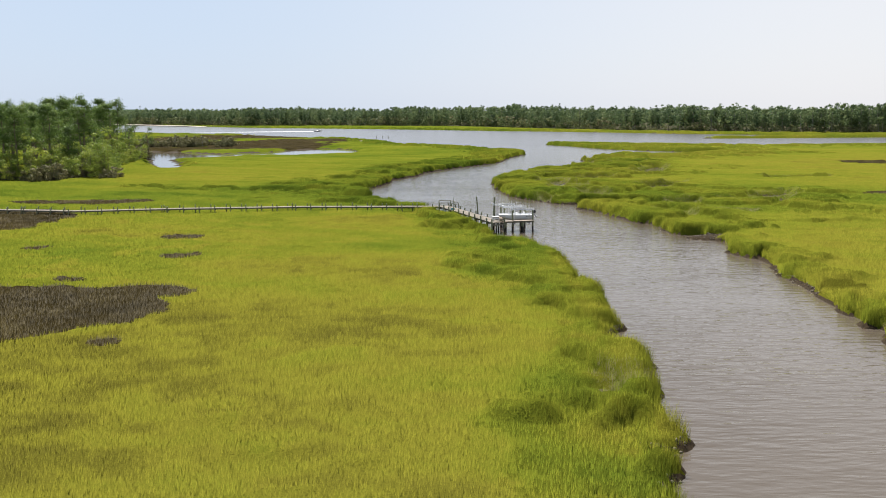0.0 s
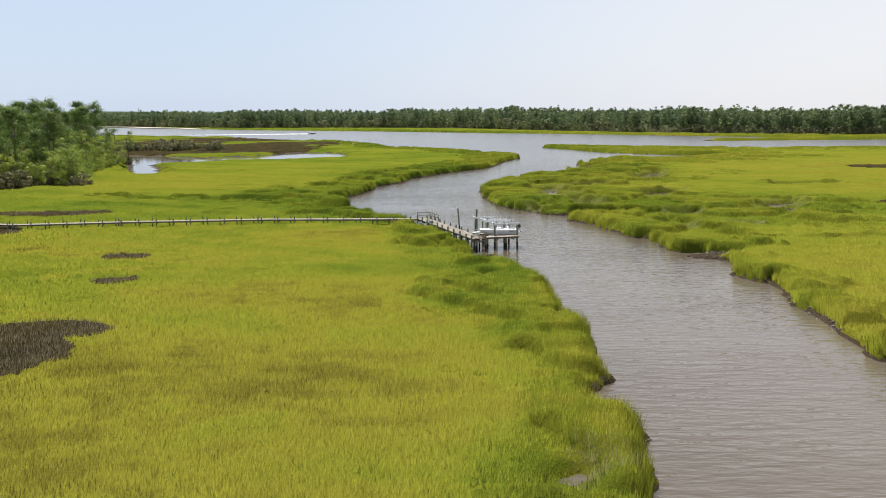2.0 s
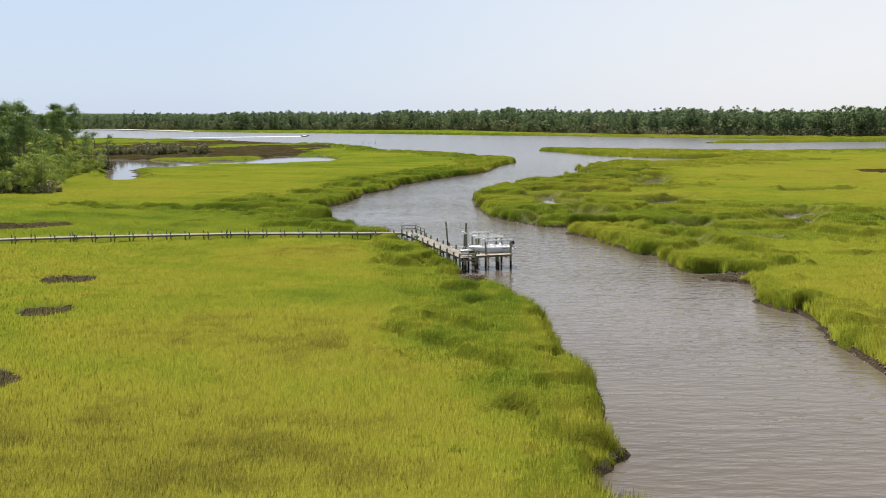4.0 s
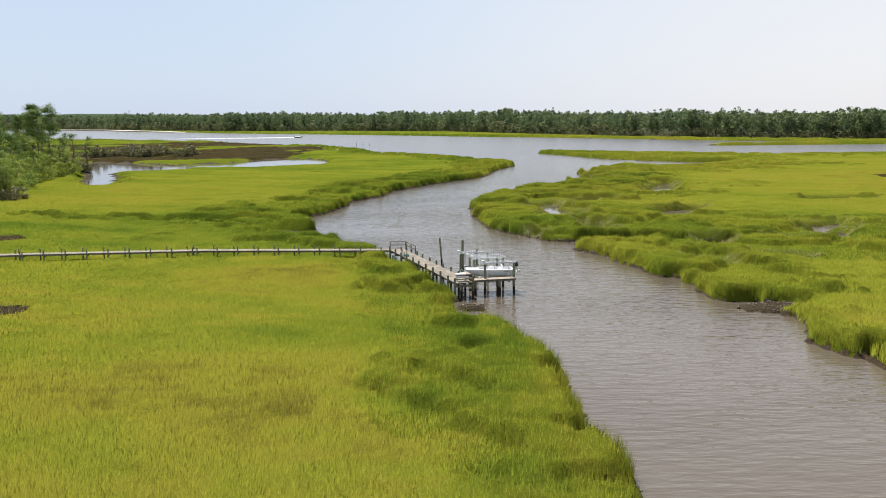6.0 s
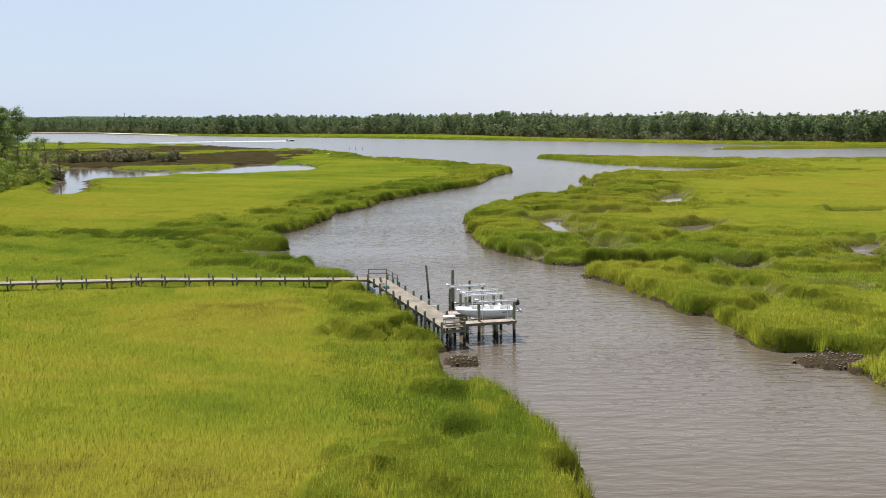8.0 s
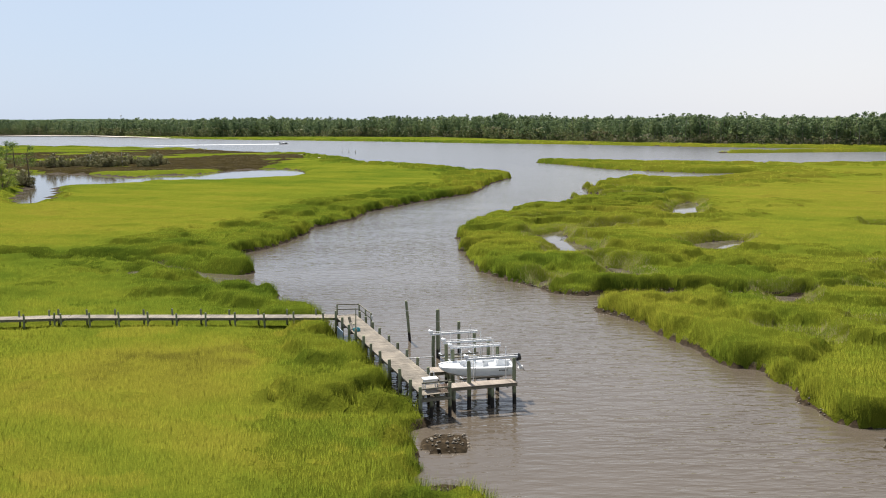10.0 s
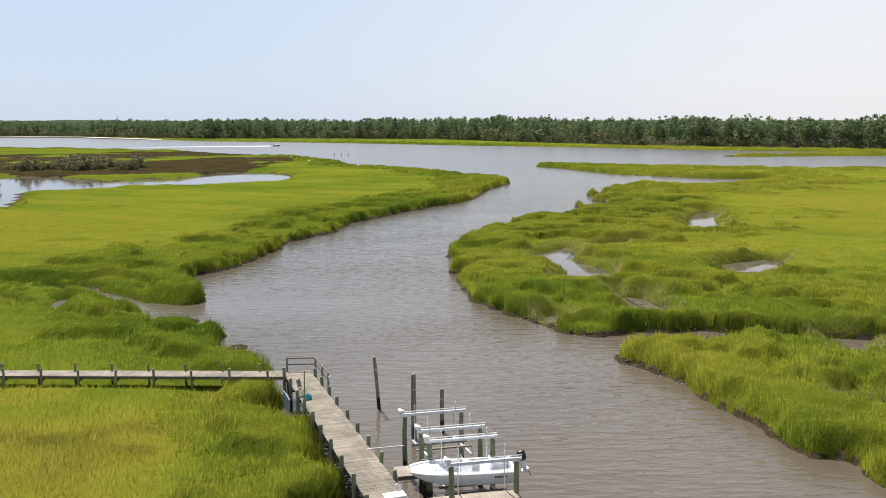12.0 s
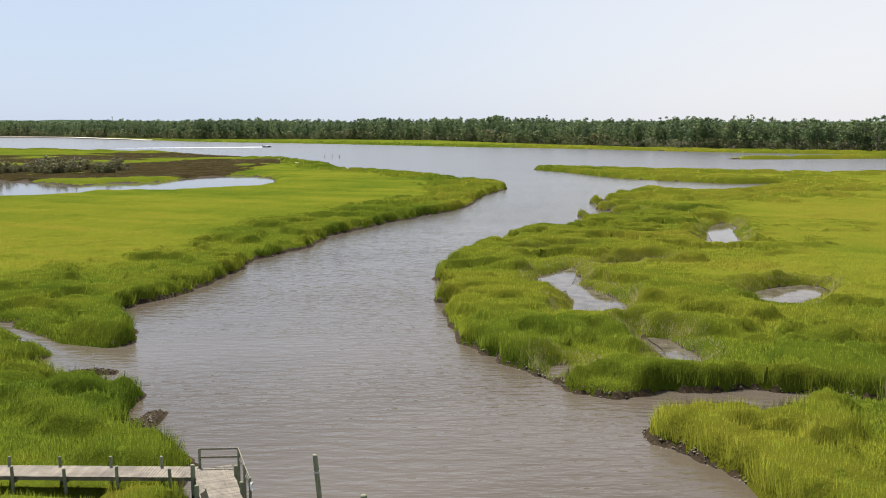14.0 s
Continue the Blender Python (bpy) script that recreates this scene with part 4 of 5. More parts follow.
def far_woods(rng):
    """The wood across the river: pines on bare trunks behind a fringe of young trees."""
    def pine_shape(seed):
        r = np.random.RandomState(seed)
        cl = [(0.0, 0.0, 0.94, 0.05)]
        for _ in range(15):
            f = r.uniform(0.3, 0.93)
            rho, a = 0.19 * (1.12 - f) / 0.55 * r.uniform(0.3, 1.0), r.uniform(0, 6.28)
            cl.append((rho * math.cos(a), rho * math.sin(a), f, r.uniform(0.06, 0.115)))
        return flakes(cl, 13, 0.07, r)

    def round_shape(seed):
        r = np.random.RandomState(seed)
        cl = []
        for _ in range(12):
            f = r.uniform(0.12, 0.85)
            rho, a = 0.3 * math.sqrt(max(0.05, 1 - ((f - 0.5) / 0.45) ** 2)) * math.sqrt(r.rand()), r.uniform(0, 6.28)
            cl.append((rho * math.cos(a), rho * math.sin(a), f, r.uniform(0.1, 0.17)))
        return flakes(cl, 12, 0.1, r)

    # kind, shapes, number, nearest and farthest row, height
    rows = (("edge", [round_shape(k) for k in range(40, 46)], 1300, -5, 28, 7.0),
            ("edge", [round_shape(k) for k in range(50, 54)], 900, 14, 62, 9.0),
            ("pine", [pine_shape(k) for k in range(6)], 2100, 4, 90, 17.0),
            ("pine", [pine_shape(k) for k in range(20, 24)], 2000, 80, 420, 17.0))
    made, stems = {"edge": [], "pine": []}, []
    for kind, shapes, n, d0, d1, tall in rows:
        x = rng.uniform(-830, 430, n)
        pinewood = smooth(120, 175, x)                                   # there the pines come down to the water
        y = np.interp(x, FOREST_X, FOREST_Y) + (d0 + (d1 - d0) * rng.rand(n)) * (1 - 0.55 * pinewood) + 9 * fbm(x, x * 0, 40.0, 3)
        h = (tall + 5.0 * fbm(x, y, 60.0, 7) + 2.4 * vnoise(x, y, 14.0, 8)) * rng.uniform(0.8, 1.1, n) * np.interp(y, [600, 700, 1000, 1400], [1.06, 1.04, 1.1, 1.16])
        if kind == "edge":
            h = np.clip(h * rng.uniform(0.5, 1.6, n) * (1 - 0.35 * pinewood), 2.0, 12)
        for k, (t, f) in enumerate(shapes):
            sel = np.arange(n) % len(shapes) == k
            xs, ys, hs = x[sel], y[sel], h[sel]
            a, w = rng.uniform(0, 6.28, len(xs)), hs * rng.uniform(0.85, 1.3, len(xs)) * (1.25 if kind == "edge" else 1.0)
            c, s = np.cos(a)[:, None], np.sin(a)[:, None]
            co = np.stack([(t[None, :, 0] * c - t[None, :, 1] * s) * w[:, None] + xs[:, None],
                           (t[None, :, 0] * s + t[None, :, 1] * c) * w[:, None] + ys[:, None],
                           t[None, :, 2] * hs[:, None] + 0.4], -1).reshape(-1, 3)
            face = np.stack([f[None, :, 0] * c - f[None, :, 1] * s, f[None, :, 0] * s + f[None, :, 1] * c, f[None, :, 2] + 0 * c], -1).reshape(-1, 3)
            made[kind].append((co, face))
        if d0 == 4:
            stems.append((x, y, h))
    for kind, name, material, label in (("edge", "far_edge_trees", EDGEWOOD, "light green and tan young trees fringing the far forest"),
                                        ("pine", "far_woods", WOODS, "mixed pine forest along the far river bank")):
        co, face = (np.concatenate(p) for p in zip(*made[kind]))
        tagged(new(name, tri_mesh(name, co, material, face)), label, "forest", kind="stuff")
    x, y, h = stems[0]
    sel = (y - np.interp(x, FOREST_X, FOREST_Y) < 45) & (rng.rand(len(x)) < 0.3 + 0.5 * smooth(150, 200, x))
    x, y, h = x[sel], y[sel], h[sel]
    w = rng.uniform(0.1, 0.24, len(x))[:, None]
    base = np.stack([x, y, 0 * x + 0.3], 1)
    lean = np.stack([rng.uniform(-0.7, 0.7, len(x)), 0 * x, 0.86 * h], 1)
    ring = [np.array(v) for v in ((-1, 0, 0), (0, -1, 0), (1, 0, 0))]
    co = np.stack([base + w * v for v in ring] + [base + lean + 0.45 * w * v for v in ring], 1).reshape(-1, 3)
    fc = (np.array([(0, 1, 4, 3), (1, 2, 5, 4), (2, 0, 3, 5)])[None] + 6 * np.arange(len(x))[:, None, None]).reshape(-1, 4)
    tagged(new("far_trunks", raw_mesh("far_trunks", co, fc, BARK_PALE)), "pale slender trunks at the far forest edge", "tree trunks", kind="stuff")


far_woods(np.random.RandomState(9))

# wooded rise on the horizon
xr = np.arange(-4200, 2600, 14.0)
rows = []
for k, yy in enumerate((3300, 3420, 3800, 4400)):
    top = (1, np.interp(xr, [-1500, -900, 0], [24, 20, 6]) + 4 * fbm(xr, xr * 0, 300.0, 70) + 3 * vnoise(xr, xr * 0, 25.0, 71), np.interp(xr, [-2600, -1500, -900, 0], [36, 33, 26, 8]) + 12 * fbm(xr, xr * 0, 700.0, 72) + 3 * vnoise(xr, xr * 0, 25.0, 73), 5)[k]
    rows.append(np.stack([xr, yy + 0 * xr, top + 0 * xr], 1))
co = np.concatenate(rows)
ii = np.arange(4 * len(xr)).reshape(4, -1)
fc = np.stack([ii[:-1, :-1], ii[:-1, 1:], ii[1:, 1:], ii[1:, :-1]], -1).reshape(-1, 4)
tagged(new("backdrop", raw_mesh("backdrop", co, fc, RIDGE)), "low wooded hills on the horizon", "hills", kind="structure")


# sand
def sandbar(points, z, name="sand_bar", label="pale sand bar on the marsh point"):
    ring = rounded(points, 4)
    mid = ring.mean(0)
    bm = bmesh.new()
    rims = []
    for f, dz in ((1.0, -0.5), (0.8, 0.0), (0.4, 0.12)):
        rims.append([bm.verts.new((*(mid + (p - mid) * f), z + dz)) for p in ring])
    for a, b in zip(rims, rims[1:]):
        for j in range(len(a)):
            bm.faces.new((a[j], a[(j + 1) % len(a)], b[(j + 1) % len(a)], b[j]))
    bm.faces.new(rims[-1])
    return tagged(new(name, mesh_from(name, bm, SAND, True)), label, "sand", kind="structure")


for cx, cy, rx, ry in SANDY:
    sandbar([(cx - rx, cy), (cx - 0.4 * rx, cy - ry), (cx + 0.6 * rx, cy - 0.7 * ry), (cx + rx, cy + 0.3 * ry), (cx, cy + ry)], 0.72)
sandbar([(-640, 1352), (-560, 1330), (-450, 1262), (-370, 1168), (-290, 1072), (-282, 1082), (-360, 1180), (-445, 1280), (-560, 1348)], 0.7, "beach", "white sandy beach along the far river bank")


# ---------------- boardwalk and dock ----------------
DECK = 1.62
AWAY, ACROSS = Vector((-0.326, 0.945, 0)), Vector((0.945, 0.326, 0))
DOCK0 = Vector((7.95, 132.1, 0))
rr = random.Random(12)


def dock_at(s, off, z=0.0):
    return DOCK0 + AWAY * s + ACROSS * off + Vector((0, 0, z))


def plank_mesh(length, width, name="plank"):
    bm = box(bmesh.new(), (width, length, 0.04), None, 0.006)
    return mesh_from(name, bm, PLANK)


def post(parent, place, top, radius=0.115, low=-1.3, lean=0.0, label="", name="post"):
    ob = part(name, piling_mesh(radius, low, top, lean, rr.randrange(9999)), PILE, parent, label, True)
    ob.location = (place[0], place[1], 0)
    ob.rotation_euler = (0, 0, rr.uniform(0, 6.28) if not lean else math.pi)
    return ob


def beam(parent, a, b, wide, deep, material=FRAMING, name="stringer"):
    a, b = Vector(a), Vector(b)
    d = b - a
    turn = d.to_track_quat("X", "Z").to_matrix().to_4x4()
    bm = box(bmesh.new(), (d.length, wide, deep), Matrix.Translation((a + b) / 2) @ turn, 0.008)
    return part(name, bm, material, parent)


dock = thing("dock", Matrix(), "weathered grey wooden dock on greenish pilings over the creek", "dock")
for off in (-0.8, 0.0, 0.8):
    beam(dock, dock_at(0.0, off, DECK - 0.14), dock_at(25.1, off, DECK - 0.14), 0.05, 0.2)
for s in (0.1, 2.2, 4.6, 7.1, 9.6, 12.2, 14.4, 16.9, 19.3, 21.7, 24.2):
    beam(dock, dock_at(s + 0.15, -0.98, DECK - 0.33), dock_at(s + 0.15, 0.98, DECK - 0.33), 0.06, 0.17, name="cross_beam")
    post(dock, dock_at(s, -1.03), DECK + rr.uniform(0.45, 0.66))
for s in (4.6, 7.0, 9.6, 11.9, 14.4, 17.1, 19.3, 21.6, 23.7):
    post(dock, dock_at(s, 1.0), DECK + rr.uniform(0.4, 0.55))
post(dock, dock_at(0.1, 0.95), DECK + 0.7)
for s, off in ((0.4, -0.2), (2.3, 0.9)):
    post(dock, dock_at(s, off), DECK - 0.25)

# front rail with seat-height bars, end rail over the creek
for z in (0.42, 0.82):
    beam(dock, dock_at(-0.1, -1.0, DECK + z), dock_at(-0.1, 0.98, DECK + z), 0.05, 0.1, name="rail")
beam(dock, dock_at(-0.1, -1.03, DECK - 0.32), dock_at(-0.1, 1.03, DECK - 0.32), 0.06, 0.16, name="rail")
END = [Vector((-0.95, 156.15, 0)), Vector((1.0, 156.2, 0)), Vector((1.75, 154.0, 0)), Vector((2.35, 152.3, 0))]
for p in END:
    post(dock, p, DECK + 0.92, 0.07, -1.3)
for a, b in zip(END, END[1:]):
    for z in (0.45, 0.88):
        beam(dock, a + Vector((0, 0, DECK + z)), b + Vector((0, 0, DECK + z)), 0.05, 0.09, name="rail")
# a tall thin pole on one edge post
part("pole", rod(bmesh.new(), dock_at(16.9, -1.03, DECK + 0.4), dock_at(16.95, -0.98, DECK + 2.3), 0.05, 0.03, 7), PILE, dock)

# finger pier and small side platform
FING, FINGN = Vector((0.972, 0.235, 0)), Vector((-0.235, 0.972, 0))
finger = thing("finger_pier", Matrix(), "narrow tan wooden finger pier beside the boat lift", "pier")
F0 = Vector((8.85, 133.35, 0))
for off in (0.12, 0.88):
    beam(finger, F0 + FINGN * off + Vector((0, 0, DECK - 0.15)), F0 + FING * 4.6 + FINGN * off + Vector((0, 0, DECK - 0.15)), 0.05, 0.2)
for s in (0.3, 2.9):
    for off in (0.2, 0.85):
        post(finger, F0 + FING * s + FINGN * off, DECK - 0.26, 0.12, -1.3)
side = thing("side_platform", Matrix(), "small tan plank platform joining dock and boat lift", "platform")
S0 = Vector((7.55, 136.95, 0))
for off in (0.15, 1.15):
    beam(side, S0 + FINGN * off + Vector((0, 0, DECK - 0.15)), S0 + FING * 1.75 + FINGN * off + Vector((0, 0, DECK - 0.15)), 0.05, 0.2)
for off in (0.2, 1.1):
    post(side, S0 + FING * 1.55 + FINGN * off, DECK - 0.26, 0.1, -1.3)

# the boardwalk's line over the marsh
WAY = [Vector((-1.0, 155.3, 0)), Vector((-25, 156.3, 0)), Vector((-46, 154.3, 0)), Vector((-62, 151.5, 0)), Vector((-70, 153.5, 0)), Vector((-92, 157, 0))]
boardwalk = thing("boardwalk", Matrix(), "long narrow grey plank boardwalk on short posts over marsh grass", "boardwalk")
spans = list(zip(WAY, WAY[1:]))
for a, b in spans:
    d = (b - a).normalized()
    nrm = Vector((-d.y, d.x, 0))
    for off in (-0.58, 0.58):
        beam(boardwalk, a + nrm * off + Vector((0, 0, DECK - 0.13)), b + nrm * off + Vector((0, 0, DECK - 0.13)), 0.05, 0.19)
    k = 0.0
    while k < (b - a).length:
        q = a + d * (k + 1.0)
        for off in (-0.76, 0.76):
            post(boardwalk, q + nrm * off + d * (0.9 if off < 0 else 0), DECK + rr.uniform(0.42, 0.6), 0.085, -0.6)
        beam(boardwalk, q + nrm * -0.75 + Vector((0, 0, DECK - 0.3)), q + nrm * 0.75 + Vector((0, 0, DECK - 0.3)), 0.05, 0.15, name="cross_beam")
        k += 2.6


# ---------------- mooring posts ----------------
def mooring(x, y, top, radius, lean, label):
    ob = thing("mooring_post", pose(x, y, 0), label, "post", "mooring posts")
    p = part("shaft", piling_mesh(radius, -1.4, top, lean, int(x * 100)), PILE, ob, "", True)
    if lean:
        p.rotation_euler = (0, 0, math.pi)
    collar = bmesh.new()
    rod(collar, (-(lean * (top * 0.75 + 1.4)), 0, top * 0.75), (-(lean * (top * 0.75 + 1.42)), 0, top * 0.75 + 0.08), radius * 1.1, radius * 1.1, 10)
    part("collar", collar, ROPE, ob)
    return ob


mooring(5.75, 152.6, 3.5, 0.12, 0.085, "leaning dark-footed mooring post standing in the creek")
mooring(8.06, 146.9, 3.95, 0.15, 0.0, "tall upright greenish mooring post behind the boat lift")
mooring(9.75, 148.0, 2.7, 0.13, 0.0, "shorter mooring post with pale cap behind the boat lift")


# ---------------- boat lifts ----------------
def boat_lift(corners, label, cradle_z):
    """Four piles carry two white beams; cables hold two cradle bars with upright guide poles."""
    lift = thing("boat_lift", Matrix(), label, "boat lift", "boat lifts")
    (a, b), (c, d) = [[Vector((*p, 0)) for p in pair] for pair in corners]
    top = 3.12
    for p in (a, b, c, d):
        post(lift, p, top, 0.13, name="piling")
    for p, q in ((a, b), (c, d)):
        e = (q - p).normalized()
        out = Vector((-e.y, e.x, 0))
        lo, hi = p - e * 0.22, q + e * 0.25
        up = Vector((0, 0, top + 0.11))
        bm = bmesh.new()
        turn = e.to_track_quat("X", "Z").to_matrix().to_4x4()
        for w, h, dz in ((0.085, 0.02, 0.06), (0.085, 0.02, -0.06), (0.03, 0.11, 0.0)):
            box(bm, ((hi - lo).length, w, h), Matrix.Translation((lo + hi) / 2 + up + Vector((0, 0, dz))) @ turn)
        part("top_beam", bm, ALU, lift)
        part("drive_pipe", rod(bmesh.new(), lo + up + Vector((0, 0, 0.17)), hi + up + Vector((0, 0, 0.17)), 0.025, None, 8), ALU, lift)
        gear = part("gear_box", box(bmesh.new(), (0.28, 0.2, 0.18), Matrix.Translation(lo + up + Vector((0, 0, 0.2)) + e * 0.05) @ turn, 0.03), ALU, lift)
        part("motor", rod(bmesh.new(), lo + up + Vector((0, 0, 0.22)), lo + up + Vector((0, 0, 0.22)) + out * 0.3, 0.09, None, 10), ALU, gear)
        for f in (0.14, 0.86):
            k = p.lerp(q, f)
            part("cable", rod(bmesh.new(), k + Vector((0, 0, cradle_z)), k + Vector((0, 0, top + 0.05)), 0.012, None, 5), STEEL, lift)
        box_bm = box(bmesh.new(), (0.16, 0.1, 0.26), Matrix.Translation(p + Vector((0, 0, top - 0.75)) + out * 0.17) @ turn, 0.02)
        part("switch_box", box_bm, PVC, lift)
    for f in (0.14, 0.86):
        p, q = a.lerp(b, f), c.lerp(d, f)
        z = Vector((0, 0, cradle_z))
        e = (q - p).normalized()
        part("cradle_bar", box(bmesh.new(), ((q - p).length, 0.12, 0.14), Matrix.Translation((p + q) / 2 + z) @ e.to_track_quat("X", "Z").to_matrix().to_4x4(), 0.01), ALU, lift)
        for g in (0.12, 0.88):
            k = p.lerp(q, g)
            part("guide_pole", rod(bmesh.new(), k + z, k + Vector((0, 0, 3.85)), 0.03, None, 8), PVC, lift)
    for g in (0.36, 0.64):
        p, q = a.lerp(c, g).lerp(b.lerp(d, g), 0.02), a.lerp(c, g).lerp(b.lerp(d, g), 0.98)
        z = Vector((0, 0, cradle_z + 0.12))
        part("bunk", box(bmesh.new(), ((q - p).length, 0.14, 0.08), Matrix.Translation((p + q) / 2 + z) @ (q - p).to_track_quat("X", "Z").to_matrix().to_4x4(), 0.01), FRAMING, lift)
    return lift


boat_lift([((7.72, 141.5), (10.75, 142.2)), ((8.65, 138.95), (11.65, 139.6))], "empty white aluminium boat lift on four pilings", 1.75)
boat_lift([((9.1, 137.45), (12.2, 138.1)), ((10.1, 134.4), (13.12, 135.05))], "white aluminium boat lift holding a skiff above water", 1.18)
tagged(new("pole", mesh_from("pole", rod(bmesh.new(), (5.75, 140.75, DECK + 0.02), (7.7, 141.4, DECK - 0.05), 0.035, None, 8), PVC)),
       "pale pipe spanning from dock edge to a lift piling", "pipe")


# ---------------- boats ----------------
def loft(stations, closed_bottom=True):
    bm = bmesh.new()
    rings = [[bm.verts.new(p) for p in ring] for ring in stations]
    for a, b in zip(rings, rings[1:]):
        for j in range(len(a) - 1):
            bm.faces.new((a[j], a[j + 1], b[j + 1], b[j]))
    bm.faces.new(rings[0])
    bm.faces.new(rings[-1][::-1])
    bmesh.ops.recalc_face_normals(bm, faces=bm.faces)
    return bm


def skiff(name, m, hull_mat, label, category="boat"):
    """Centre-console skiff; +x is the bow, z = 0 the keel."""
    boat = thing(name, m, label, category)
    xs = (-2.55, -1.6, -0.6, 0.4, 1.2, 1.8, 2.25, 2.5)
    half = (0.96, 1.0, 1.02, 1.0, 0.94, 0.82, 0.62, 0.40)
    keel = (0.0, 0.0, 0.0, 0.05, 0.17, 0.36, 0.6, 0.82)
    rim = (0.92, 0.93, 0.94, 0.96, 0.98, 1.0, 1.01, 1.0)
    shell, cap, well = [], [], []
    for x, b, k, g in zip(xs, half, keel, rim):
        ch = k + (g - k) * 0.38
        pts = [(0, k), (0.45 * b, k + 0.10 * (g - k) + 0.05), (0.86 * b, ch), (0.97 * b, k + 0.75 * (g - k)), (b, g)]
        shell.append([(x, -w, z) for w, z in pts[::-1]] + [(x, w, z) for w, z in pts[1:]])
        r = max(b - 0.2, 0.02)
        deckz = g + 0.012
        floor = 0.5 if x < 0.9 else g - 0.03
        cap.append([(x, -b - 0.015, g - 0.05), (x, -b, deckz), (x, -r, deckz + 0.01), (x, -r + 0.01, floor), (x, 0, floor), (x, r - 0.01, floor),
                    (x, r, deckz + 0.01), (x, b, deckz), (x, b + 0.015, g - 0.05)])
    part("hull", loft(shell), hull_mat, boat)
    bm = bmesh.new()
    rings = [[bm.verts.new(p) for p in ring] for ring in cap]
    for a, b in zip(rings, rings[1:]):
        for j in range(8):
            bm.faces.new((a[j], a[j + 1], b[j + 1], b[j]))
    bm.faces.new(rings[-1])
    part("deck", bm, GEL, boat)
    bm = bmesh.new()
    for a, b in zip(shell, shell[1:]):
        for j in (0, -1):
            rod(bm, Vector(a[j]) - Vector((0, 0, 0.03)), Vector(b[j]) - Vector((0, 0, 0.03)), 0.035, None, 6)
    part("rub_rail", bm, GEL, boat)
    part("transom", box(bmesh.new(), (0.12, 1.7, 0.42), pose(-2.5, 0, 0.66), 0.03), GEL, boat)
    console = part("console", box(bmesh.new(), (0.62, 0.72, 0.72), pose(-0.15, 0, 0.8), 0.06), GEL, boat)
    part("windscreen", box(bmesh.new(), (0.02, 0.66, 0.36), pose(0.06, 0, 1.3, 0, -22, 0), 0.005), ACRYLIC, console)
    wheel = bmesh.new()
    ringp = [Vector((-0.55, 0.17 * math.cos(a), 1.12 + 0.17 * math.sin(a))) for a in [k * math.pi / 6 for k in range(12)]]
    for p, q in zip(ringp, ringp[1:] + ringp[:1]):
        rod(wheel, p, q, 0.015, None, 5)
    part("steering_wheel", wheel, STEEL, console)
    seat = part("seat", box(bmesh.new(), (0.45, 0.8, 0.5), pose(-1.15, 0, 0.68), 0.05), GEL, boat)
    part("backrest", box(bmesh.new(), (0.1, 0.76, 0.38), pose(-1.38, 0, 1.1, 0, -8, 0), 0.04), GEL, seat)
    part("bow_locker", box(bmesh.new(), (0.6, 0.9, 0.2), pose(1.35, 0, 0.9), 0.05), GEL, boat)
    rail = bmesh.new()
    for sgn in (-1, 1):
        for p, q in (((0.5, 0.88), (1.3, 0.76)), ((1.3, 0.76), (1.9, 0.55))):
            rod(rail, (p[0], sgn * p[1], 1.14), (q[0], sgn * q[1], 1.2), 0.014, None, 5)
    part("grab_rail", rail, STEEL, boat)
    bars = bmesh.new()
    for k in range(7):
        box(bars, (0.06, 0.008, 0.085), pose(-1.95 + 0.085 * k, 1.005, 0.72))
    part("marking", bars, BLACK, boat, "dark marking bars on the hull side")
    motor = part("outboard_motor", box(bmesh.new(), (0.42, 0.34, 0.5), pose(-2.92, 0, 1.32, 0, 12, 0), 0.09), BLACK, boat, "black outboard motor tilted on transom", True)
    bm = box(bmesh.new(), (0.2, 0.14, 0.75), pose(-3.02, 0, 0.8, 0, 30, 0), 0.03)
    box(bm, (0.36, 0.3, 0.03), pose(-3.1, 0, 0.62, 0, 25, 0))
    part("leg", bm, PVC, motor)
    prop = bmesh.new()
    for k in range(3):
        box(prop, (0.04, 0.07, 0.2), pose(-3.3, 0, 0.48, 120 * k, 25, 0) @ pose(0, 0, 0.1))
    part("propeller", prop, BLACK, motor)
    part("bracket", box(bmesh.new(), (0.2, 0.3, 0.3), pose(-2.68, 0, 0.86), 0.02), BLACK, motor)
    return boat


skiff("skiff", pose(10.62, 136.42, 1.4, 0, 0, 188), GEL_SHADED, "white centre-console skiff raised on a boat lift")
NAVYHULL = surface("dark_hull", (0.03, 0.035, 0.05), (0.06, 0.065, 0.08), 3, 0.3, 0.03, 0.002)
runabout = skiff("motorboat", pose(-112, 790, -0.2, 0, -3, 4), NAVYHULL, "small dark motorboat under way on the river")
runabout.scale = (1.25, 1.25, 1.25)
wk = np.linspace(0, 1, 60)
half = (0.9 + 2.2 * wk) * (1 + 0.5 * vnoise(wk * 120, wk * 0, 6.0, 3)) * (1 - wk ** 4)
cx, cy = -116 - 105 * wk, 790 - 2 * wk - 6 * wk ** 2
co = np.concatenate([np.stack([cx, cy - half, 0.04 + 0 * wk], 1), np.stack([cx, cy, 0.3 * (1 - wk) + 0.05], 1), np.stack([cx, cy + half, 0.04 + 0 * wk], 1)])
ii = np.arange(180).reshape(3, 60)
fc = np.stack([ii[:-1, :-1], ii[:-1, 1:], ii[1:, 1:], ii[1:, :-1]], -1).reshape(-1, 4)
tagged(new("wake", raw_mesh("wake", co, fc, FOAM)), "white foam wake trailing behind the motorboat", "wake", kind="stuff")

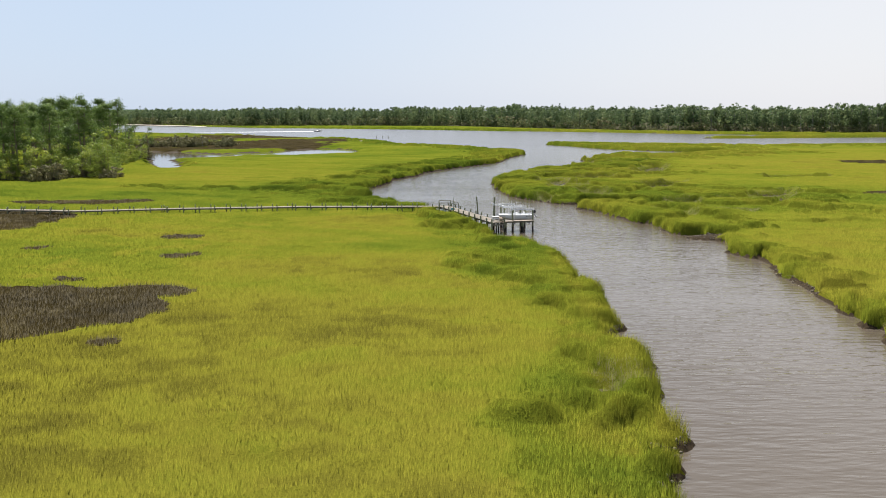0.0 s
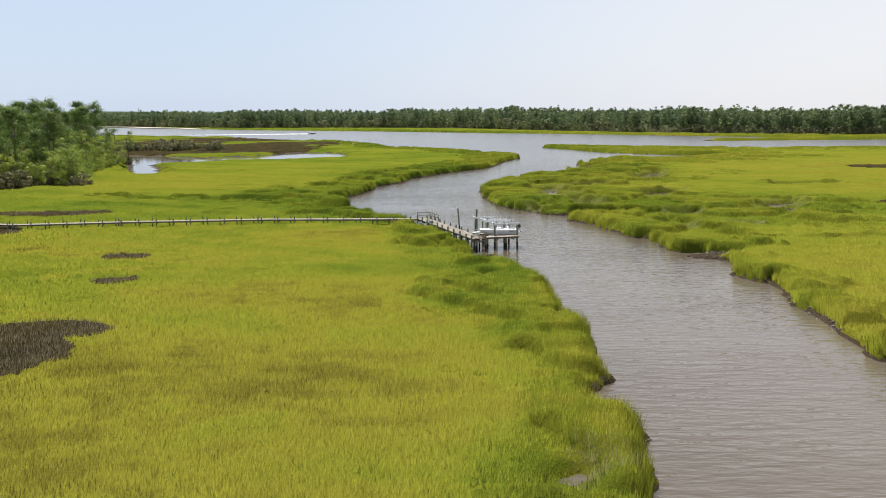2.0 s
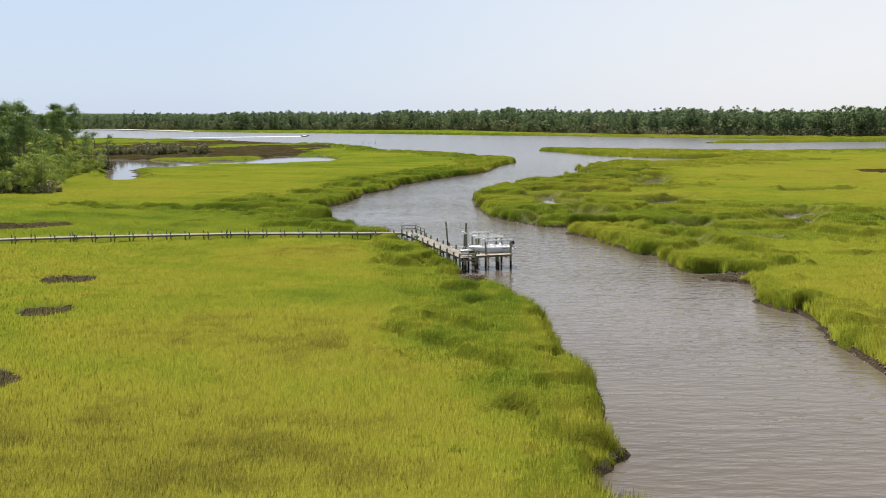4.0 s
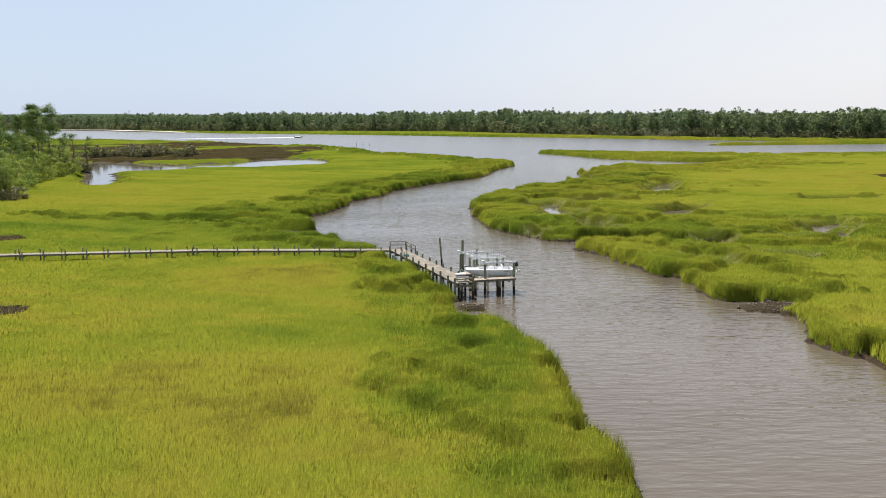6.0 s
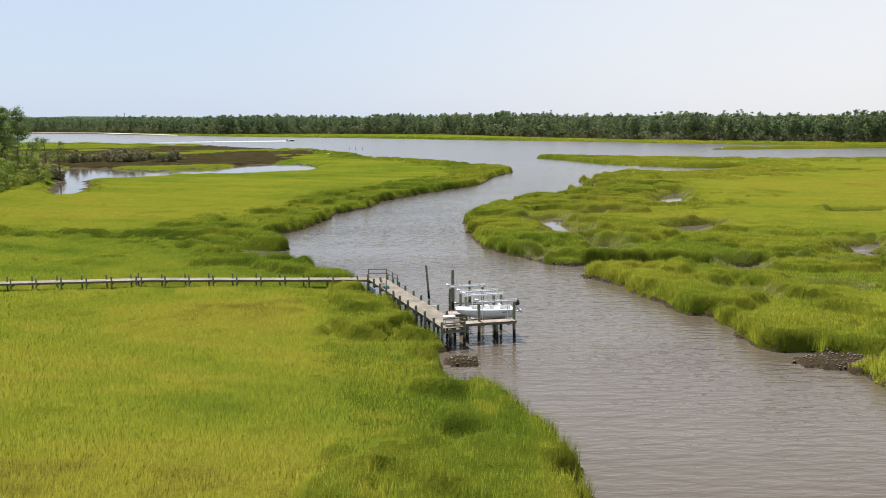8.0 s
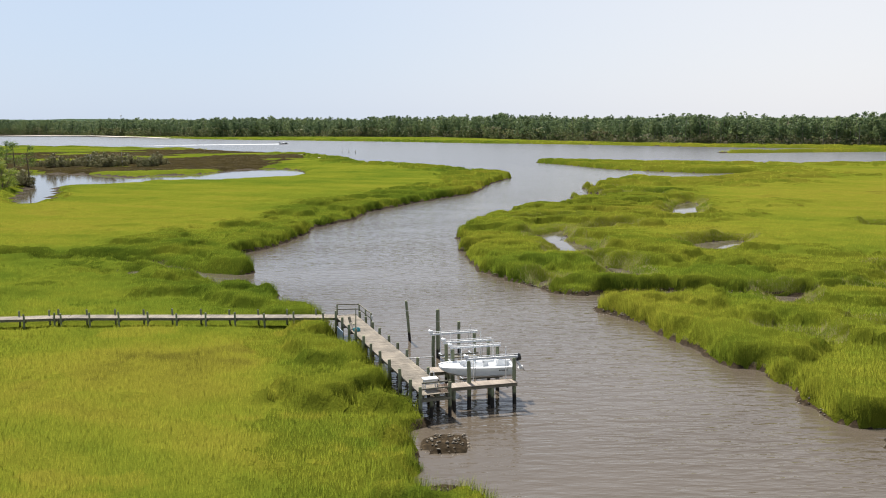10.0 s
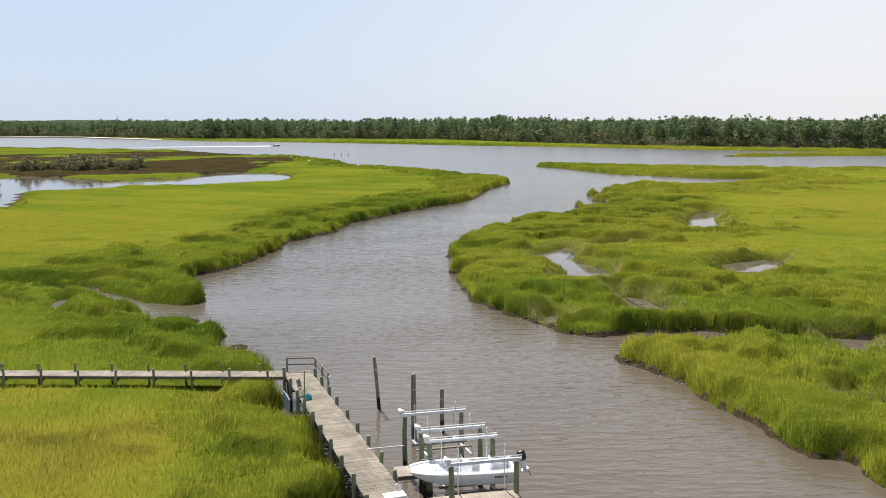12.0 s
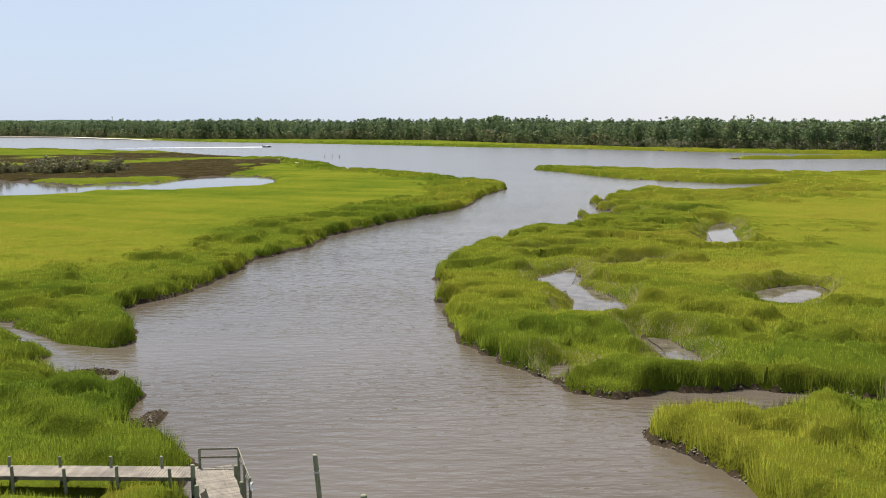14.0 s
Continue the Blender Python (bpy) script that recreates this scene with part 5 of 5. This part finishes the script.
# channel stakes in the river mouth
for k, (x, y) in enumerate(((-46, 590), (-42, 588), (-38, 585))):
    st = thing("channel_stake", pose(x, y, 0), "thin dark stake standing in the river", "stake", "river stakes")
    part("shaft", piling_mesh(0.14, -1.5, 1.6, 0, k), PILE, st)

# far tower on the horizon
tower = thing("water_tower", pose(-1380, 4100, 0), "slender pale water tower beyond the far forest", "water tower")
part("column", rod(bmesh.new(), (0, 0, 0), (0, 0, 42), 1.6, 1.2, 10), STEEL, tower)
bm = bmesh.new()
bmesh.ops.create_uvsphere(bm, u_segments=14, v_segments=8, radius=3.4, matrix=Matrix.Translation((0, 0, 43)) @ Matrix.Diagonal((1, 1, 0.8, 1)))
part("tank", bm, STEEL, tower, "", True)

# ---------------- clutter on the dock ----------------
table = thing("cleaning_table", Matrix.Translation(dock_at(1.05, -0.05, DECK + 0.02)) @ pose(0, 0, 0, 0, 0, 19), "white fish-cleaning table with a tap at the dock's end", "table")
part("top", box(bmesh.new(), (1.0, 0.62, 0.1), pose(0, 0, 0.72), 0.03), PVC, table)
part("basin", box(bmesh.new(), (0.85, 0.5, 0.3), pose(0, 0, 0.53), 0.04), PVC, table)
for sx in (-0.42, 0.42):
    for sy in (-0.22, 0.22):
        part("leg", box(bmesh.new(), (0.07, 0.07, 0.42), pose(sx, sy, 0.19), 0.008), PVC, table)
tap = bmesh.new()
arc = [Vector((0.2 + 0.14 * math.cos(a), 0.24, 0.98 + 0.14 * math.sin(a))) for a in [k * math.pi / 6 for k in range(7)]]
for p, q in zip([Vector((0.34, 0.24, 0.74))] + arc, arc + [Vector((0.06, 0.24, 0.86))]):
    rod(tap, p, q, 0.022, None, 6)
part("tap", tap, PVC, table)


def crab_trap(m):
    trap = thing("crab_trap", m, "rusty wire crab trap lying on the dock", "crab trap", "crab traps")
    bm = bmesh.new()
    for a in range(7):
        f = -0.3 + 0.1 * a
        for z in (0.02, 0.36):
            rod(bm, (-0.3, f, z), (0.3, f, z), 0.008, None, 4)
            rod(bm, (f, -0.3, z), (f, 0.3, z), 0.008, None, 4)
        for s in (-0.3, 0.3):
            rod(bm, (f, s, 0.02), (f, s, 0.36), 0.008, None, 4)
            rod(bm, (s, f, 0.02), (s, f, 0.36), 0.008, None, 4)
    part("wire_cage", bm, RUSTWIRE, trap)
    return trap


first = crab_trap(Matrix.Translation(dock_at(0.42, 0.62, DECK + 0.025)) @ pose(0, 0, 0, 0, 0, 25))
copy_thing(first, Matrix.Translation((3.75, 141.9, 0.62)) @ pose(0, 0, 0, 8, 0, 40))
crate = thing("crate", Matrix.Translation(dock_at(18.6, -0.55, DECK + 0.02)) @ pose(0, 0, 0, 0, 0, 30), "teal plastic crate on the dock", "crate")
for sx, sy, w, d in ((0, -0.17, 0.5, 0.02), (0, 0.17, 0.5, 0.02), (-0.24, 0, 0.02, 0.32), (0.24, 0, 0.02, 0.32)):
    part("wall", box(bmesh.new(), (w, d, 0.26), pose(sx, sy, 0.13), 0.004), TEAL, crate)
part("floor", box(bmesh.new(), (0.46, 0.32, 0.02), pose(0, 0, 0.01)), TEAL, crate)


def dock_chair(m):
    ch = thing("folding_chair", m, "dark worn folding chair standing on the dock", "chair", "dock chairs")
    part("seat", box(bmesh.new(), (0.46, 0.44, 0.03), pose(0, 0, 0.42, 0, 0, 0), 0.008), FRAMING, ch)
    part("backrest", box(bmesh.new(), (0.46, 0.03, 0.5), pose(0, 0.27, 0.74, -16, 0, 0), 0.008), FRAMING, ch)
    for sx in (-0.21, 0.21):
        part("leg", rod(bmesh.new(), (sx, -0.2, 0), (sx, 0.22, 0.55), 0.016, None, 6), STEEL, ch)
        part("leg", rod(bmesh.new(), (sx, 0.2, 0), (sx, -0.2, 0.44), 0.016, None, 6), STEEL, ch)
    return ch


dock_chair(Matrix.Translation(dock_at(19.6, -0.62, DECK + 0.02)) @ pose(0, 0, 0, 0, 0, 70))
sheet = thing("blue_panel", Matrix.Translation((-0.15, 150.9, 0)) @ pose(0, 0, 0, 0, 0, 109), "faded blue panel fixed below the dock's edge", "panel")
bm = bmesh.new()
for k in range(9):
    box(bm, (0.24, 0.03 + 0.02 * (k % 2), 1.1), pose(-1.0 + 0.25 * k, 0.0, 0.95))
part("boards", bm, BLUE, sheet)
hose = thing("hose_coil", Matrix.Translation((2.33, 152.2, DECK + 0.55)), "white hose coiled on a rail post", "hose")
bm = bmesh.new()
for t in range(3):
    ringp = [Vector((0.1 + 0.02 * t, 0.2 * math.cos(a), 0.2 * math.sin(a) - 0.02 * t)) for a in [k * math.pi / 7 for k in range(14)]]
    for p, q in zip(ringp, ringp[1:] + ringp[:1]):
        rod(bm, p, q, 0.02, None, 5)
part("coil", bm, PVC, hose)

# ---------------- planks ----------------
def lay(parent, mesh, place, turn, name="plank"):
    ob = new(name, mesh)
    ob.parent = parent
    ob.location = (place[0], place[1], DECK + rr.uniform(-0.004, 0.004))
    ob.rotation_euler = (rr.uniform(-0.004, 0.004), rr.uniform(-0.012, 0.012), turn + rr.uniform(-0.006, 0.006))
    return ob


deck_plank, walk_plank, pier_plank, side_plank = plank_mesh(1.88, 0.14), plank_mesh(1.42, 0.14), plank_mesh(1.02, 0.14), plank_mesh(1.32, 0.14)
pier_plank.materials[0] = PLANK2
side_plank.materials[0] = PLANK2
turn = math.atan2(AWAY.y, AWAY.x)
for k in range(172):
    lay(dock, deck_plank, dock_at(0.08 + 0.1465 * k, 0.02 * (rr.random() - 0.5)), turn)
turn = math.atan2(FING.y, FING.x)
for k in range(31):
    lay(finger, pier_plank, F0 + FING * (0.1 + 0.147 * k) + FINGN * 0.5, turn)
for k in range(12):
    lay(side, side_plank, S0 + FING * (0.08 + 0.147 * k) + FINGN * 0.65, turn)
laid, rest = 0, bmesh.new()
for a, b in spans:
    d = (b - a).normalized()
    turn, count = math.atan2(d.y, d.x), int((b - a).length / 0.148)
    for k in range(count):
        p = a + d * (0.074 + 0.148 * k)
        if laid < 298:
            lay(boardwalk, walk_plank, p, turn)
            laid += 1
        else:
            box(rest, (0.14, 1.42, 0.04), pose(p.x, p.y, DECK + rr.uniform(-0.005, 0.005), 0, 0, math.degrees(turn)))
far_planks = part("far_planks", rest, PLANK, boardwalk)
far_planks["kind"] = "stuff"
